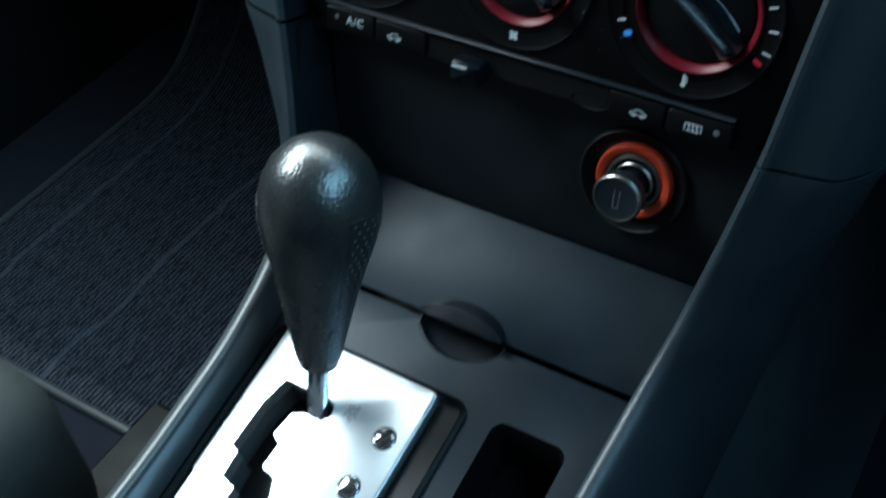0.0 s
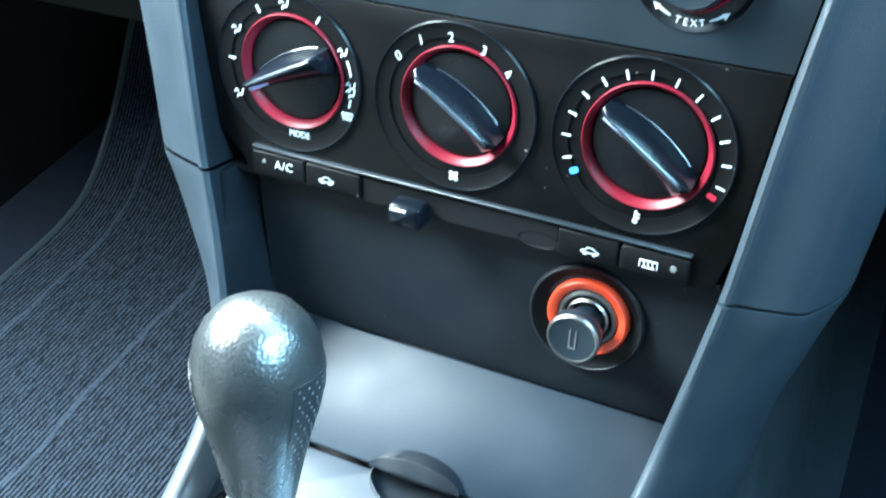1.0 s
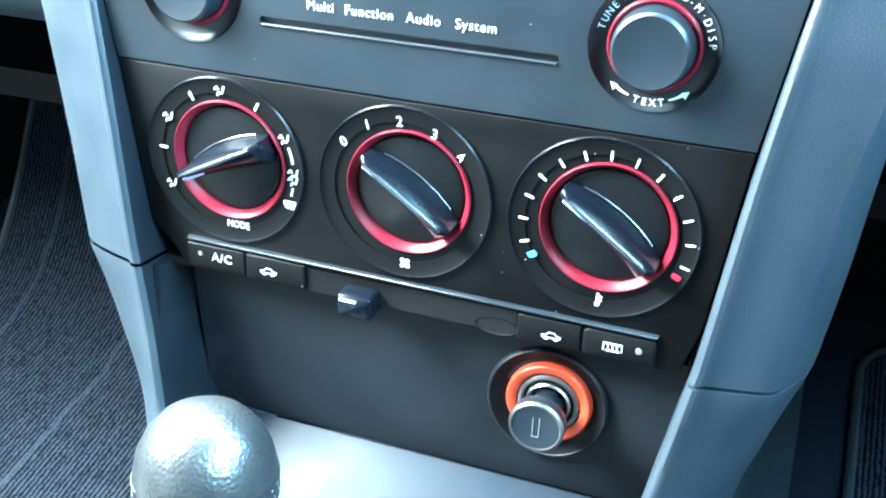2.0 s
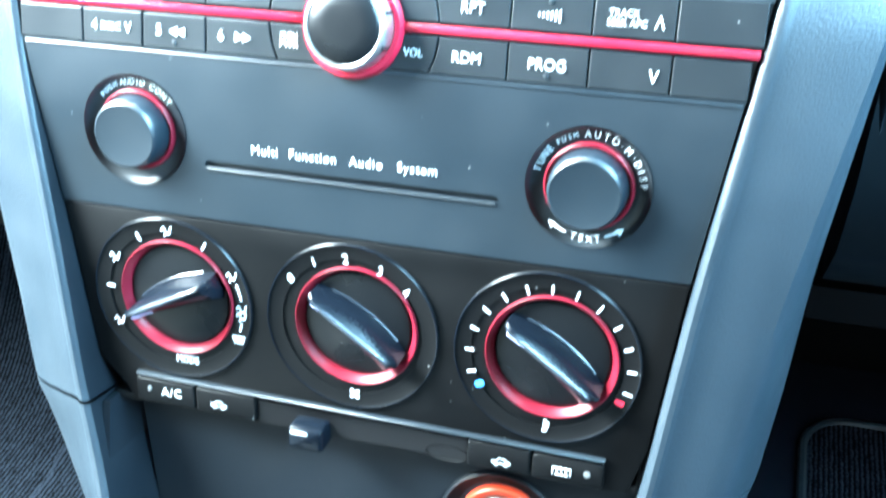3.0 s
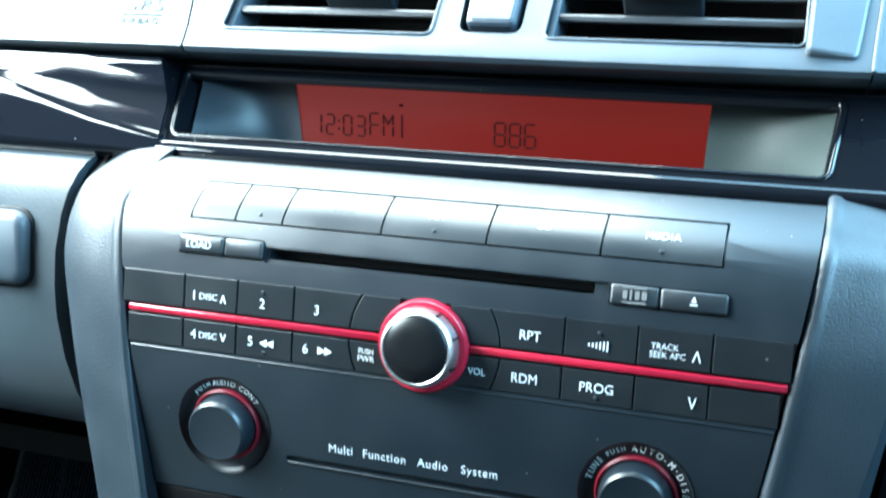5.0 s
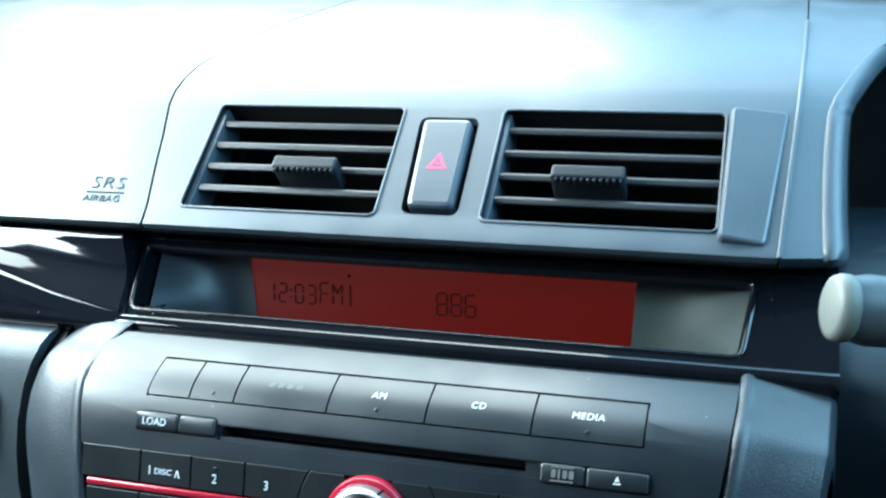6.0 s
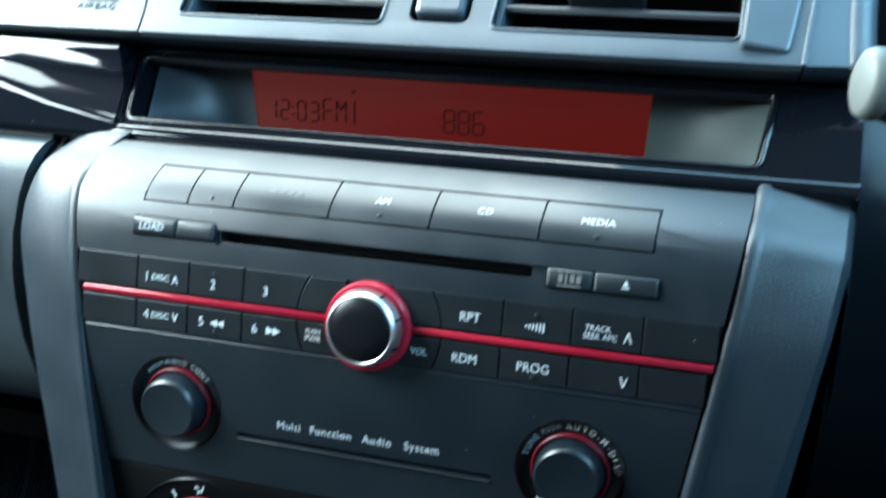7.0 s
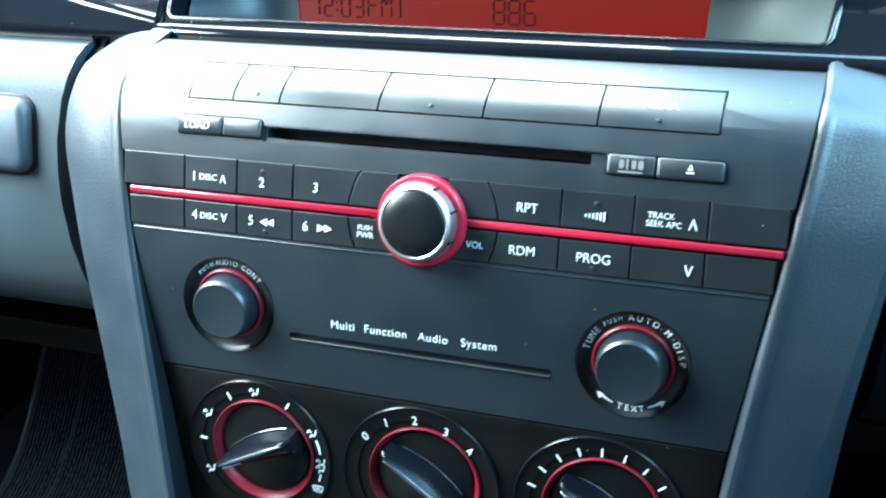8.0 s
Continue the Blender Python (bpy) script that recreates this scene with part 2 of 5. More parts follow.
WORLD = Matrix.Identity(4)


def solid(name, bm, material, label, category, kind="", group="", smooth=40, frame_m=None, at=None):
    """A thing of one mesh."""
    m = M if frame_m is None else frame_m
    bm.transform(m)
    spot = Vector(at) if at is not None else sum((v.co for v in bm.verts), Vector()) / len(bm.verts)
    bm.transform(Matrix.Translation(-spot))
    bmesh.ops.recalc_face_normals(bm, faces=bm.faces)
    me = bpy.data.meshes.new(name)
    bm.to_mesh(me)
    bm.free()
    if smooth:
        me.shade_smooth()
        me.set_sharp_from_angle(angle=radians(smooth))
    me.materials.append(material)
    ob = new(name, me)
    ob.location = spot
    BASE[ob.name] = spot
    return tagged(ob, label, category, group, kind)


def box(x0, x1, y0, y1, z0, z1, bev=0.0, seg=2):
    bm = bmesh.new()
    bmesh.ops.create_cube(bm, size=1, matrix=Matrix.LocRotScale(((x0 + x1) / 2, (y0 + y1) / 2, (z0 + z1) / 2), None, (x1 - x0, y1 - y0, z1 - z0)))
    if bev:
        bmesh.ops.bevel(bm, geom=bm.edges[:], offset=bev, segments=seg, affect="EDGES", profile=0.5)
    return bm


def rounded(w, h, r, seg=5, cx=0.0, cy=0.0):
    pts = []
    for k, (sx, sy) in enumerate(((1, 1), (-1, 1), (-1, -1), (1, -1))):
        for i in range(seg + 1):
            a = radians(90 * k + 90 * i / seg)
            pts.append((cx + sx * (w / 2 - r) + r * math.cos(a), cy + sy * (h / 2 - r) + r * math.sin(a)))
    return pts


def inset(pts, d):
    """The outline moved inwards by d (anticlockwise outlines)."""
    out, n = [], len(pts)
    for i in range(n):
        p, a, b = Vector(pts[i]), Vector(pts[i - 1]), Vector(pts[(i + 1) % n])
        e1, e2 = (p - a), (b - p)
        e1 = e1.normalized() if e1.length > 1e-9 else Vector((0, 0))
        e2 = e2.normalized() if e2.length > 1e-9 else Vector((0, 0))
        n1, n2 = Vector((-e1.y, e1.x)), Vector((-e2.y, e2.x))
        s = n1 + n2
        s = s / max(s.length_squared / 2, 0.3) if s.length > 1e-6 else n1
        out.append(tuple(p + s * d))
    return out


def area2(pts):
    return sum(pts[i - 1][0] * pts[i][1] - pts[i][0] * pts[i - 1][1] for i in range(len(pts)))


def slab(pts, z0, z1, bev=0.0, m=None):
    """A prism on an outline, its upper rim rounded by bev."""
    if area2(pts) < 0:
        pts = pts[::-1]
    bm = bmesh.new()
    levels = [(z0, 0)]
    levels += [(z1 - bev, 0), (z1 - bev * 0.35, bev * 0.3), (z1, bev)] if bev else [(z1, 0)]
    rings = [[bm.verts.new((x, y, z)) for x, y in (inset(pts, d) if d else pts)] for z, d in levels]
    for a, b in zip(rings, rings[1:]):
        for i in range(len(a)):
            bm.faces.new((a[i - 1], a[i], b[i], b[i - 1]))
    bm.faces.new(rings[0][::-1]), bm.faces.new(rings[-1])
    if m is not None:
        bm.transform(m)
    return bm


def lathe(profile, n=48, m=None, a0=0.0, a1=360.0):
    """Turns (radius, height) points round the z axis."""
    bm = bmesh.new()
    full = a1 - a0 >= 360
    count = n if full else n + 1
    rings = []
    for r, z in profile:
        if r < 1e-7:
            rings.append([bm.verts.new((0, 0, z))])
        else:
            rings.append([bm.verts.new((r * math.cos(radians(a0 + (a1 - a0) * i / n)), r * math.sin(radians(a0 + (a1 - a0) * i / n)), z)) for i in range(count)])
    for a, b in zip(rings, rings[1:]):
        for i in range(count if full else count - 1):
            j = (i + 1) % count
            q = [a[i % len(a)], a[j % len(a)], b[j % len(b)], b[i % len(b)]]
            q = [v for k, v in enumerate(q) if v not in q[:k]]
            if len(q) > 2:
                bm.faces.new(q)
    if m is not None:
        bm.transform(m)
    return bm


def joined(*bms):
    out = bmesh.new()
    for b in bms:
        me = bpy.data.meshes.new("tmp")
        b.to_mesh(me)
        b.free()
        out.from_mesh(me)
        bpy.data.meshes.remove(me)
    return out


def strip(rows, close=False):
    """A skin over rows of points."""
    bm = bmesh.new()
    vs = [[bm.verts.new(p) for p in row] for row in rows]
    for a, b in zip(vs, vs[1:]):
        k = len(a)
        for i in range(k if close else k - 1):
            bm.faces.new((a[i], a[(i + 1) % k], b[(i + 1) % k], b[i]))
    return bm


def tube(points, r, n=10):
    """A round bar along points."""
    rows = []
    for i, p in enumerate(points):
        p = Vector(p)
        t = (Vector(points[min(i + 1, len(points) - 1)]) - Vector(points[max(i - 1, 0)])).normalized()
        s = t.cross(Vector((0.31, 0.2, 0.93))).normalized()
        u = s.cross(t)
        rad = r[i] if isinstance(r, (list, tuple)) else r
        rows.append([p + rad * (math.cos(2 * math.pi * k / n) * s + math.sin(2 * math.pi * k / n) * u) for k in range(n)])
    bm = strip(rows, close=True)
    bm.verts.ensure_lookup_table()
    bm.faces.new([bm.verts[k] for k in range(n)][::-1])
    bm.faces.new([bm.verts[len(bm.verts) - n + k] for k in range(n)])
    return bm


def carve(bm, cutters):
    """bm less the cutters."""
    def plain(name, b):
        bmesh.ops.recalc_face_normals(b, faces=b.faces)
        me = bpy.data.meshes.new(name)
        b.to_mesh(me)
        b.free()
        return new(name, me)

    body = plain("carve_body", bm)
    tools = [plain("carve_tool", c) for c in cutters]
    for k in tools:
        mod = body.modifiers.new("cut", "BOOLEAN")
        mod.operation, mod.solver, mod.object = "DIFFERENCE", "EXACT", k
    dg = bpy.context.evaluated_depsgraph_get()
    me = bpy.data.meshes.new_from_object(body.evaluated_get(dg))
    out = bmesh.new()
    out.from_mesh(me)
    for o in (body, *tools):
        bpy.data.objects.remove(o)
    bpy.data.meshes.remove(me)
    return out


def lettering(text, height, m, spread=1.0, thick=0.00012, bold=-0.010, width=1.0):
    """Letters of that cap height, centred on m's origin, standing a hair proud."""
    cu = bpy.data.curves.new("letters", "FONT")
    cu.body, cu.size, cu.align_x, cu.align_y = text, height / 0.69, "CENTER", "CENTER"
    cu.extrude, cu.space_character, cu.resolution_u, cu.offset = thick, spread, 3, bold * height
    ob = new("letters", cu)
    dg = bpy.context.evaluated_depsgraph_get()
    me = bpy.data.meshes.new_from_object(ob.evaluated_get(dg))
    bm = bmesh.new()
    bm.from_mesh(me)
    bpy.data.objects.remove(ob)
    bpy.data.curves.remove(cu)
    bpy.data.meshes.remove(me)
    bm.transform(m @ Matrix.Diagonal((width, 1, 1, 1)))
    return bm


def arc_letters(words, radius, m):
    """Words round a dial, heads outwards; each has its height and the angles of its first and last letter."""
    bms = []
    for text, height, a0, a1 in words:
        for i, ch in enumerate(text):
            a = radians(a0 + (a1 - a0) * i / max(1, len(text) - 1))
            bms.append(lettering(ch, height, m @ Matrix.Translation((radius * math.cos(a), radius * math.sin(a), 0)) @ Matrix.Rotation(a - math.pi / 2, 4, "Z"), bold=0.0 if ch == "M" else -0.02, width=0.92))
    return joined(*bms)


def bar(x, y, w, h, m, turn=0.0, thick=0.0002):
    """A small printed bar."""
    return slab(rounded(w, h, min(w, h) * 0.3, 2), -0.0002, thick, 0, m @ Matrix.Translation((x, y, 0)) @ Matrix.Rotation(radians(turn), 4, "Z"))


# ---- the face of the stack ----
PROFILE_Z = (-0.30, 0.05, 0.10, 0.126, 0.155, 0.176, 0.188, 0.194, 0.200)
PROFILE_Y = (0.0, 0.0, 0.0, 0.0012, 0.006, 0.0125, 0.024, 0.045, 0.070)


def face_y(z):
    """The face's depth at that height, its corners rounded off."""
    return float(np.mean([np.interp(z + d, PROFILE_Z, PROFILE_Y) for d in (-0.009, -0.006, -0.003, 0, 0.003, 0.006, 0.009)]))


def on_face(x, z, off=0.0, flat=None):
    """The frame on the stack's face at x, z: right, up, out."""
    s = (face_y(z + 0.002) - face_y(z - 0.002)) / 0.004 if flat is None else flat
    up = Vector((0, s, 1)).normalized()
    out = Vector((1, 0, 0)).cross(up)
    m = Matrix((Vector((1, 0, 0)), up, out)).transposed().to_4x4()
    m.translation = Vector((x, face_y(z), z)) + off * out
    return m


def curved_block(x0, x1, z0, z1, o0, o1, n=8):
    """A block that follows the face between two heights, from o0 behind it to o1 before it."""
    rows = []
    for i in range(n + 1):
        m = on_face(0, z0 + (z1 - z0) * i / n)
        rows.append([tuple(m @ Vector((x, 0, o))) for x, o in ((x0, o1), (x1, o1), (x1, o0), (x0, o0))])
    bm = strip(rows, close=True)
    bm.verts.ensure_lookup_table()
    bm.faces.new([bm.verts[i] for i in range(4)]), bm.faces.new([bm.verts[len(bm.verts) - 4 + i] for i in range(4)])
    return bm


EDGE_Z = (-0.200, -0.165, -0.132, -0.095, -0.013, 0.064, 0.155, 0.200)
EDGE_X = (0.0815, 0.0820, 0.0845, 0.0925, 0.1085, 0.1172, 0.1310, 0.1375)


def edge_x(z):
    """Half the width of the stack's face at that height."""
    return float(np.interp(z, EDGE_Z, EDGE_X))


def plane_frame(origin, up):
    up = Vector(up).normalized()
    m = Matrix((Vector((1, 0, 0)), up, Vector((1, 0, 0)).cross(up))).transposed().to_4x4()
    m.translation = origin
    return m


VENT = plane_frame((0, 0.08, 0.247), (0, 1, 1))
LID = plane_frame((0, 0.015, -0.095), (0, 0.044, 0.038))
GEAR = plane_frame((0, -0.033, -0.137), (0, math.cos(radians(24)), math.sin(radians(24))))


# ---- centre stack: audio unit ----
def arc_x(z, r=0.0295):
    return math.sqrt(max(r * r - (z - 0.139) ** 2, 1e-9))


def key(x0, x1, z0, z1, parent, name="key", arc0=False, arc1=False, label=""):
    """A flat key of the row, its sides straight or following the volume ring."""
    n = 6
    zs = [z0 + (z1 - z0) * i / n for i in range(n + 1)]
    left = [(-arc_x(z) + 0.0003 if arc0 == "in" else arc_x(z) + 0.0003 if arc0 == "out" else x0, z) for z in zs]
    right = [(arc_x(z) - 0.0003 if arc1 == "in" else -arc_x(z) - 0.0003 if arc1 == "out" else x1, z) for z in zs]
    zc = (z0 + z1) / 2
    flat = (face_y(z1) - face_y(z0)) / (z1 - z0)
    m = on_face(0, zc, 0.0, flat)
    k = math.sqrt(1 + flat * flat)
    pts = [(x, (z - zc) * k) for x, z in right] + [(x, (z - zc) * k) for x, z in reversed(left)]
    return part(name, slab(pts, -0.0035, 0.0002, 0.0003, m), ROWKEY, parent, label, smooth=12)


def mark(text, height, x, z, parent, off=0.0005, flat=None, spread=1.0, width=0.95, mat=None, name="lettering"):
    return part(name, lettering(text, height, on_face(x, z, off, flat), spread, width=width), mat or PRINT, parent)


def triangle(x, z, size, direction, off=0.0005, flat=None):
    a = radians(direction)
    pts = [(size * math.cos(a + k), size * math.sin(a + k)) for k in (0, 2.25, -2.25)]
    return slab(pts, -0.0001, 0.00012, 0, on_face(x, z, off, flat))


def caret(x, z, w, h, up, parent):
    s = 1 if up else -1
    m = on_face(x, z, 0.0005)
    t = 0.00045
    pts = [(-w, -h * s), (-w + t, -h * s), (0, h * s - 2 * t * s), (w - t, -h * s), (w, -h * s), (0.0002, h * s), (-0.0002, h * s)]
    return part("arrow_mark", slab(pts, -0.0001, 0.00012, 0, m), PRINT, parent)


def nub(x, z, parent, flat=None, off=0.0004):
    return part("nub", lathe([(0.0009, 0), (0.0007, 0.0004), (0.0, 0.0006)], 12, on_face(x, z, off, flat)), BUTTON, parent)


def build_audio():
    audio = thing("car_audio_unit", (0, 0.02, 0.066), "charcoal car audio unit with a thin red light line", "car radio")
    zs = [0.0648 + (0.1935 - 0.0648) * i / 26 for i in range(27)]
    rows = [[(-edge_x(z) + 0.0008, face_y(z), z), (edge_x(z) - 0.0008, face_y(z), z), (edge_x(z) - 0.0008, face_y(z) + 0.03, z - 0.004), (-edge_x(z) + 0.0008, face_y(z) + 0.03, z - 0.004)] for z in zs]
    body = strip(rows, close=True)
    body.verts.ensure_lookup_table()
    body.faces.new([body.verts[i] for i in range(4)]), body.faces.new([body.verts[len(body.verts) - 4 + i] for i in range(4)])
    top_flat = (face_y(0.1885) - face_y(0.1773)) / 0.0112
    top_m = on_face(0, 0.1829, 0.0003, top_flat)
    top_h = 0.0112 * math.sqrt(1 + top_flat ** 2)
    cd_flat = (face_y(0.170) - face_y(0.161)) / 0.009
    row_flat = (face_y(0.1552) - face_y(0.1255)) / 0.0297
    row_m = on_face(0, 0.1403, 0, row_flat)
    cuts = [
        curved_block(-0.1026, 0.1042, 0.1760, 0.1881, -0.0035, 0.006),
        slab(rounded(0.0378, 0.0082, 0.0015, 3, cx=-0.0861), -0.004, 0.01, 0, on_face(0, 0.1667, 0, cd_flat)),
        slab(rounded(0.0408, 0.0080, 0.0015, 3, cx=0.0870), -0.004, 0.01, 0, on_face(0, 0.1646, 0, cd_flat)),
        slab(rounded(0.1335, 0.0062, 0.0008, 2, cx=-0.0003), -0.0012, 0.01, 0, on_face(0, 0.1652, 0, cd_flat)),
        slab(rounded(0.1268, 0.0040, 0.0006, 2, cx=-0.0022), -0.02, 0.01, 0, on_face(0, 0.1658, 0, cd_flat)),
        slab([(-0.1262, -0.0149), (0.1262, -0.0149), (0.1302, 0.0149), (-0.1302, 0.0149)], -0.003, 0.01, 0, row_m),
        lathe([(0, -0.008), (0.0206, -0.008), (0.0206, 0.01), (0, 0.01)], 48, on_face(-0.0830, 0.0952)),
        lathe([(0, -0.008), (0.0206, -0.008), (0.0206, 0.01), (0, 0.01)], 48, on_face(0.0810, 0.0935)),
        slab(rounded(0.1075, 0.0028, 0.0013, 4, cx=-0.0020), -0.0022, 0.01, 0, on_face(0, 0.0857)),
    ]
    part("faceplate", carve(body, cuts), FASCIA, audio, smooth=25)
    # band buttons over the disc slot
    seps = (-0.1022, -0.0825, -0.0622, -0.0212, 0.0199, 0.0618, 0.1038)
    buttons = []
    for a, b in zip(seps, seps[1:]):
        buttons.append(part("band_button", curved_block(a + 0.0004, b - 0.0004, 0.1766, 0.1875, -0.003, 0.0001), BUTTON, audio))
    mark("MEDIA", 0.0030, 0.0825, 0.1832, buttons[5], 0.0002, None, 1.05)
    mark("CD", 0.0030, 0.0400, 0.1832, buttons[4], 0.0002, None, 1.05)
    mark("AM", 0.0030, -0.0008, 0.1832, buttons[3], 0.0002, None, 1.05)
    part("worn_lettering", joined(*[bar(x, 0, 0.0028, 0.0026, on_face(-0.0415, 0.1832, 0.0001)) for x in (-0.006, -0.002, 0.002, 0.006)]), WORNPRINT, buttons[2])
    for x, k in ((-0.0723, 1), (-0.0005, 3), (0.0828, 5)):
        nub(x, 0.1792, buttons[k], None, 0.0001)
    # disc slot and its keys
    part("slot_mouth", box(-0.064, 0.0595, 0.0165, 0.020, 0.1625, 0.1690), BLACK, audio)
    slot_keys = []
    for a, b, z in ((-0.1046, -0.0848, 0.1667), (-0.0844, -0.0677, 0.1667), (0.0670, 0.0838, 0.1646), (0.0842, 0.1070, 0.1646)):
        slot_keys.append(part("slot_key", slab(rounded(b - a, 0.0072, 0.0011, 3, cx=(a + b) / 2), -0.0035, 0.0014, 0.0010, on_face(0, z, 0, cd_flat)), BUTTON, audio))
    mark("LOAD", 0.0030, -0.0955, 0.1665, slot_keys[0], 0.0016, cd_flat, 1.02)
    m = on_face(0.0755, 0.1648, 0.0016, cd_flat)
    part("disc_emblem", joined(*[bar(x, y, w, h, m) for x, y, w, h in ((-0.0032, 0, 0.0016, 0.0030), (-0.0012, 0, 0.0008, 0.0036), (0.0010, 0, 0.0016, 0.0030), (0.0034, 0, 0.0018, 0.0030), (0, -0.0026, 0.0085, 0.0006), (0, 0.0025, 0.0085, 0.0005))]), GREYPRINT, slot_keys[2])
    part("eject_mark", joined(triangle(0.0956, 0.1652, 0.0012, 90, 0.0016, cd_flat), bar(0, -0.0014, 0.0026, 0.0005, on_face(0.0956, 0.1650, 0.0016, cd_flat))), PRINT, slot_keys[3])
    # row of keys either side of the volume knob
    up, low = (0.1418, 0.1549), (0.1258, 0.1374)
    ks = {}
    for tag, (z0, z1), e in (("up", up, 0.1290), ("low", low, 0.1263)):
        ks[tag, 0] = key(-e, -0.1012, z0, z1, audio)
        ks[tag, 1] = key(-0.1006, -0.0776, z0, z1, audio)
        ks[tag, 2] = key(-0.0770, -0.0533, z0, z1, audio)
        ks[tag, 3] = key(-0.0527, 0, z0, z1, audio, arc1="out")
        ks[tag, 4] = key(0, -0.010, z0, z1, audio, arc0="in")
        ks[tag, 5] = key(0.010, 0, z0, z1, audio, arc1="in")
        ks[tag, 6] = key(0, 0.0520, z0, z1, audio, arc0="out")
        ks[tag, 7] = key(0.0526, 0.0777, z0, z1, audio)
        ks[tag, 8] = key(0.0783, 0.1029, z0, z1, audio)
        ks[tag, 9] = key(0.1035, e, z0, z1, audio)
    line_m = on_face(0, 0.1396, 0, row_flat)
    for a, b in ((-0.1262, -0.0140), (0.0140, 0.1283)):
        part("red_light_line", slab(rounded(b - a, 0.0027, 0.0004, 2, cx=(a + b) / 2), -0.003, 0.0007, 0.0005, line_m), RED, audio, "red translucent light bar")
    part("row_lip", slab(rounded(0.2500, 0.0008, 0.0003, 2), -0.0005, 0.0004, 0.0003, on_face(0, 0.1243)), FASCIA, audio)
    H, Q = 0.0037, 0.0024
    k = ks["up", 1]
    mark("1", H, -0.0963, 0.1470, k), mark("DISC", Q, -0.0900, 0.1470, k, width=1.1), caret(-0.0834, 0.1468, 0.0013, 0.0016, True, k)
    k = ks["up", 2]
    mark("2", H, -0.0663, 0.1468, k), nub(-0.0663, 0.1510, k)
    mark("3", H, -0.0432, 0.1468, ks["up", 3])
    k = ks["low", 1]
    mark("4", H, -0.0960, 0.1318, k), mark("DISC", Q, -0.0896, 0.1317, k, width=1.1), caret(-0.0828, 0.1318, 0.0013, 0.0016, False, k)
    k = ks["low", 2]
    mark("5", H, -0.0708, 0.1318, k), nub(-0.0650, 0.1280, k)
    part("arrow_mark", joined(triangle(-0.0649, 0.1318, 0.0019, 180), triangle(-0.0620, 0.1318, 0.0019, 180)), PRINT, k)
    k = ks["low", 3]
    mark("6", H, -0.0472, 0.1318, k)
    part("arrow_mark", joined(triangle(-0.0408, 0.1318, 0.0019, 0), triangle(-0.0379, 0.1318, 0.0019, 0)), PRINT, k)
    k = ks["low", 4]
    mark("PUSH", 0.0019, -0.0222, 0.1338, k), mark("PWR", 0.0023, -0.0222, 0.1310, k)
    mark("VOL", 0.0025, 0.0212, 0.1318, ks["low", 5])
    mark("RPT", 0.0034, 0.0400, 0.1470, ks["up", 6]), mark("RDM", 0.0034, 0.0390, 0.1315, ks["low", 6])
    k = ks["up", 7]
    m = on_face(0.0645, 0.1468, 0.0005)
    part("signal_mark", joined(*[bar(-0.0032 + 0.0013 * i, -0.0002, 0.0005, 0.0010 + 0.0005 * i, m) for i in range(6)]), PRINT, k)
    nub(0.0648, 0.1508, k)
    k = ks["low", 7]
    mark("PROG", 0.0034, 0.0650, 0.1315, k), nub(0.0650, 0.1282, k)
    k = ks["up", 8]
    mark("TRACK", 0.0021, 0.0873, 0.1488, k), mark("SEEK APC", 0.0021, 0.0884, 0.1460, k), caret(0.0982, 0.1468, 0.0015, 0.0019, True, k)
    caret(0.0980, 0.1310, 0.0015, 0.0019, False, ks["low", 8])
    # volume knob
    vm = on_face(0.0004, 0.1388, 0, row_flat)
    part("red_light_ring", lathe([(0.0140, -0.002), (0.0142, 0.0022), (0.0152, 0.0030), (0.0166, 0.0028), (0.0174, 0.0016), (0.0176, -0.003)], 64, vm), RED, audio, "red translucent ring round the volume knob")
    knob = part("volume_knob", lathe([(0.0146, -0.002), (0.0146, 0.0030), (0.0142, 0.0074), (0.0138, 0.0088), (0.0132, 0.0096), (0.0127, 0.0098), (0.0123, 0.0096), (0.0122, 0.007)], 64, vm), CHROME, audio, "satin chrome volume knob with a black cap")
    part("knob_cap", lathe([(0.0122, 0.008), (0.0121, 0.0096), (0.0113, 0.0103), (0.006, 0.0107), (0, 0.0108)], 48, vm), GLOSSKNOB, knob, "black domed cap")
    for a in (62, 20, -25):
        part("grip_slit", box(0.0142, 0.0149, -0.0004, 0.0004, 0.003, 0.0080), BLACK, knob, frame_m=M @ vm @ Matrix.Rotation(radians(a), 4, "Z"))
    # two round dials
    for x, z, words in ((-0.0830, 0.0952, (("PUSH", 0.0018, 138, 116), ("AUDIO", 0.0022, 106, 79), ("CONT", 0.0022, 66, 40))), (0.0810, 0.0935, (("TUNE", 0.0024, 166, 140), ("PUSH", 0.0018, 128, 108), ("AUTO", 0.0024, 95, 65), ("-", 0.0021, 57, 56), ("M", 0.0023, 48, 47), ("\u00b7", 0.0024, 39, 38), ("DISP", 0.0024, 31, 6)))):
        dm = on_face(x, z)
        dish = part("dial_dish", lathe([(0.0206, 0.0003), (0.0200, -0.0012), (0.0185, -0.0022), (0.0150, -0.0028), (0.0, -0.0028)], 56, dm), ROWKEY, audio)
        part("red_light_ring", lathe([(0.0149, -0.0027), (0.0148, -0.0012), (0.0142, -0.0006), (0.0134, -0.0010), (0.0133, -0.003)], 56, dm), DIALRED, audio)
        knob = part("dial_knob", lathe([(0.0131, -0.003), (0.0128, 0.002), (0.0124, 0.0056), (0.0120, 0.0068), (0.0113, 0.0074), (0.0095, 0.0071), (0, 0.0069)], 56, dm), FASCIA, audio)
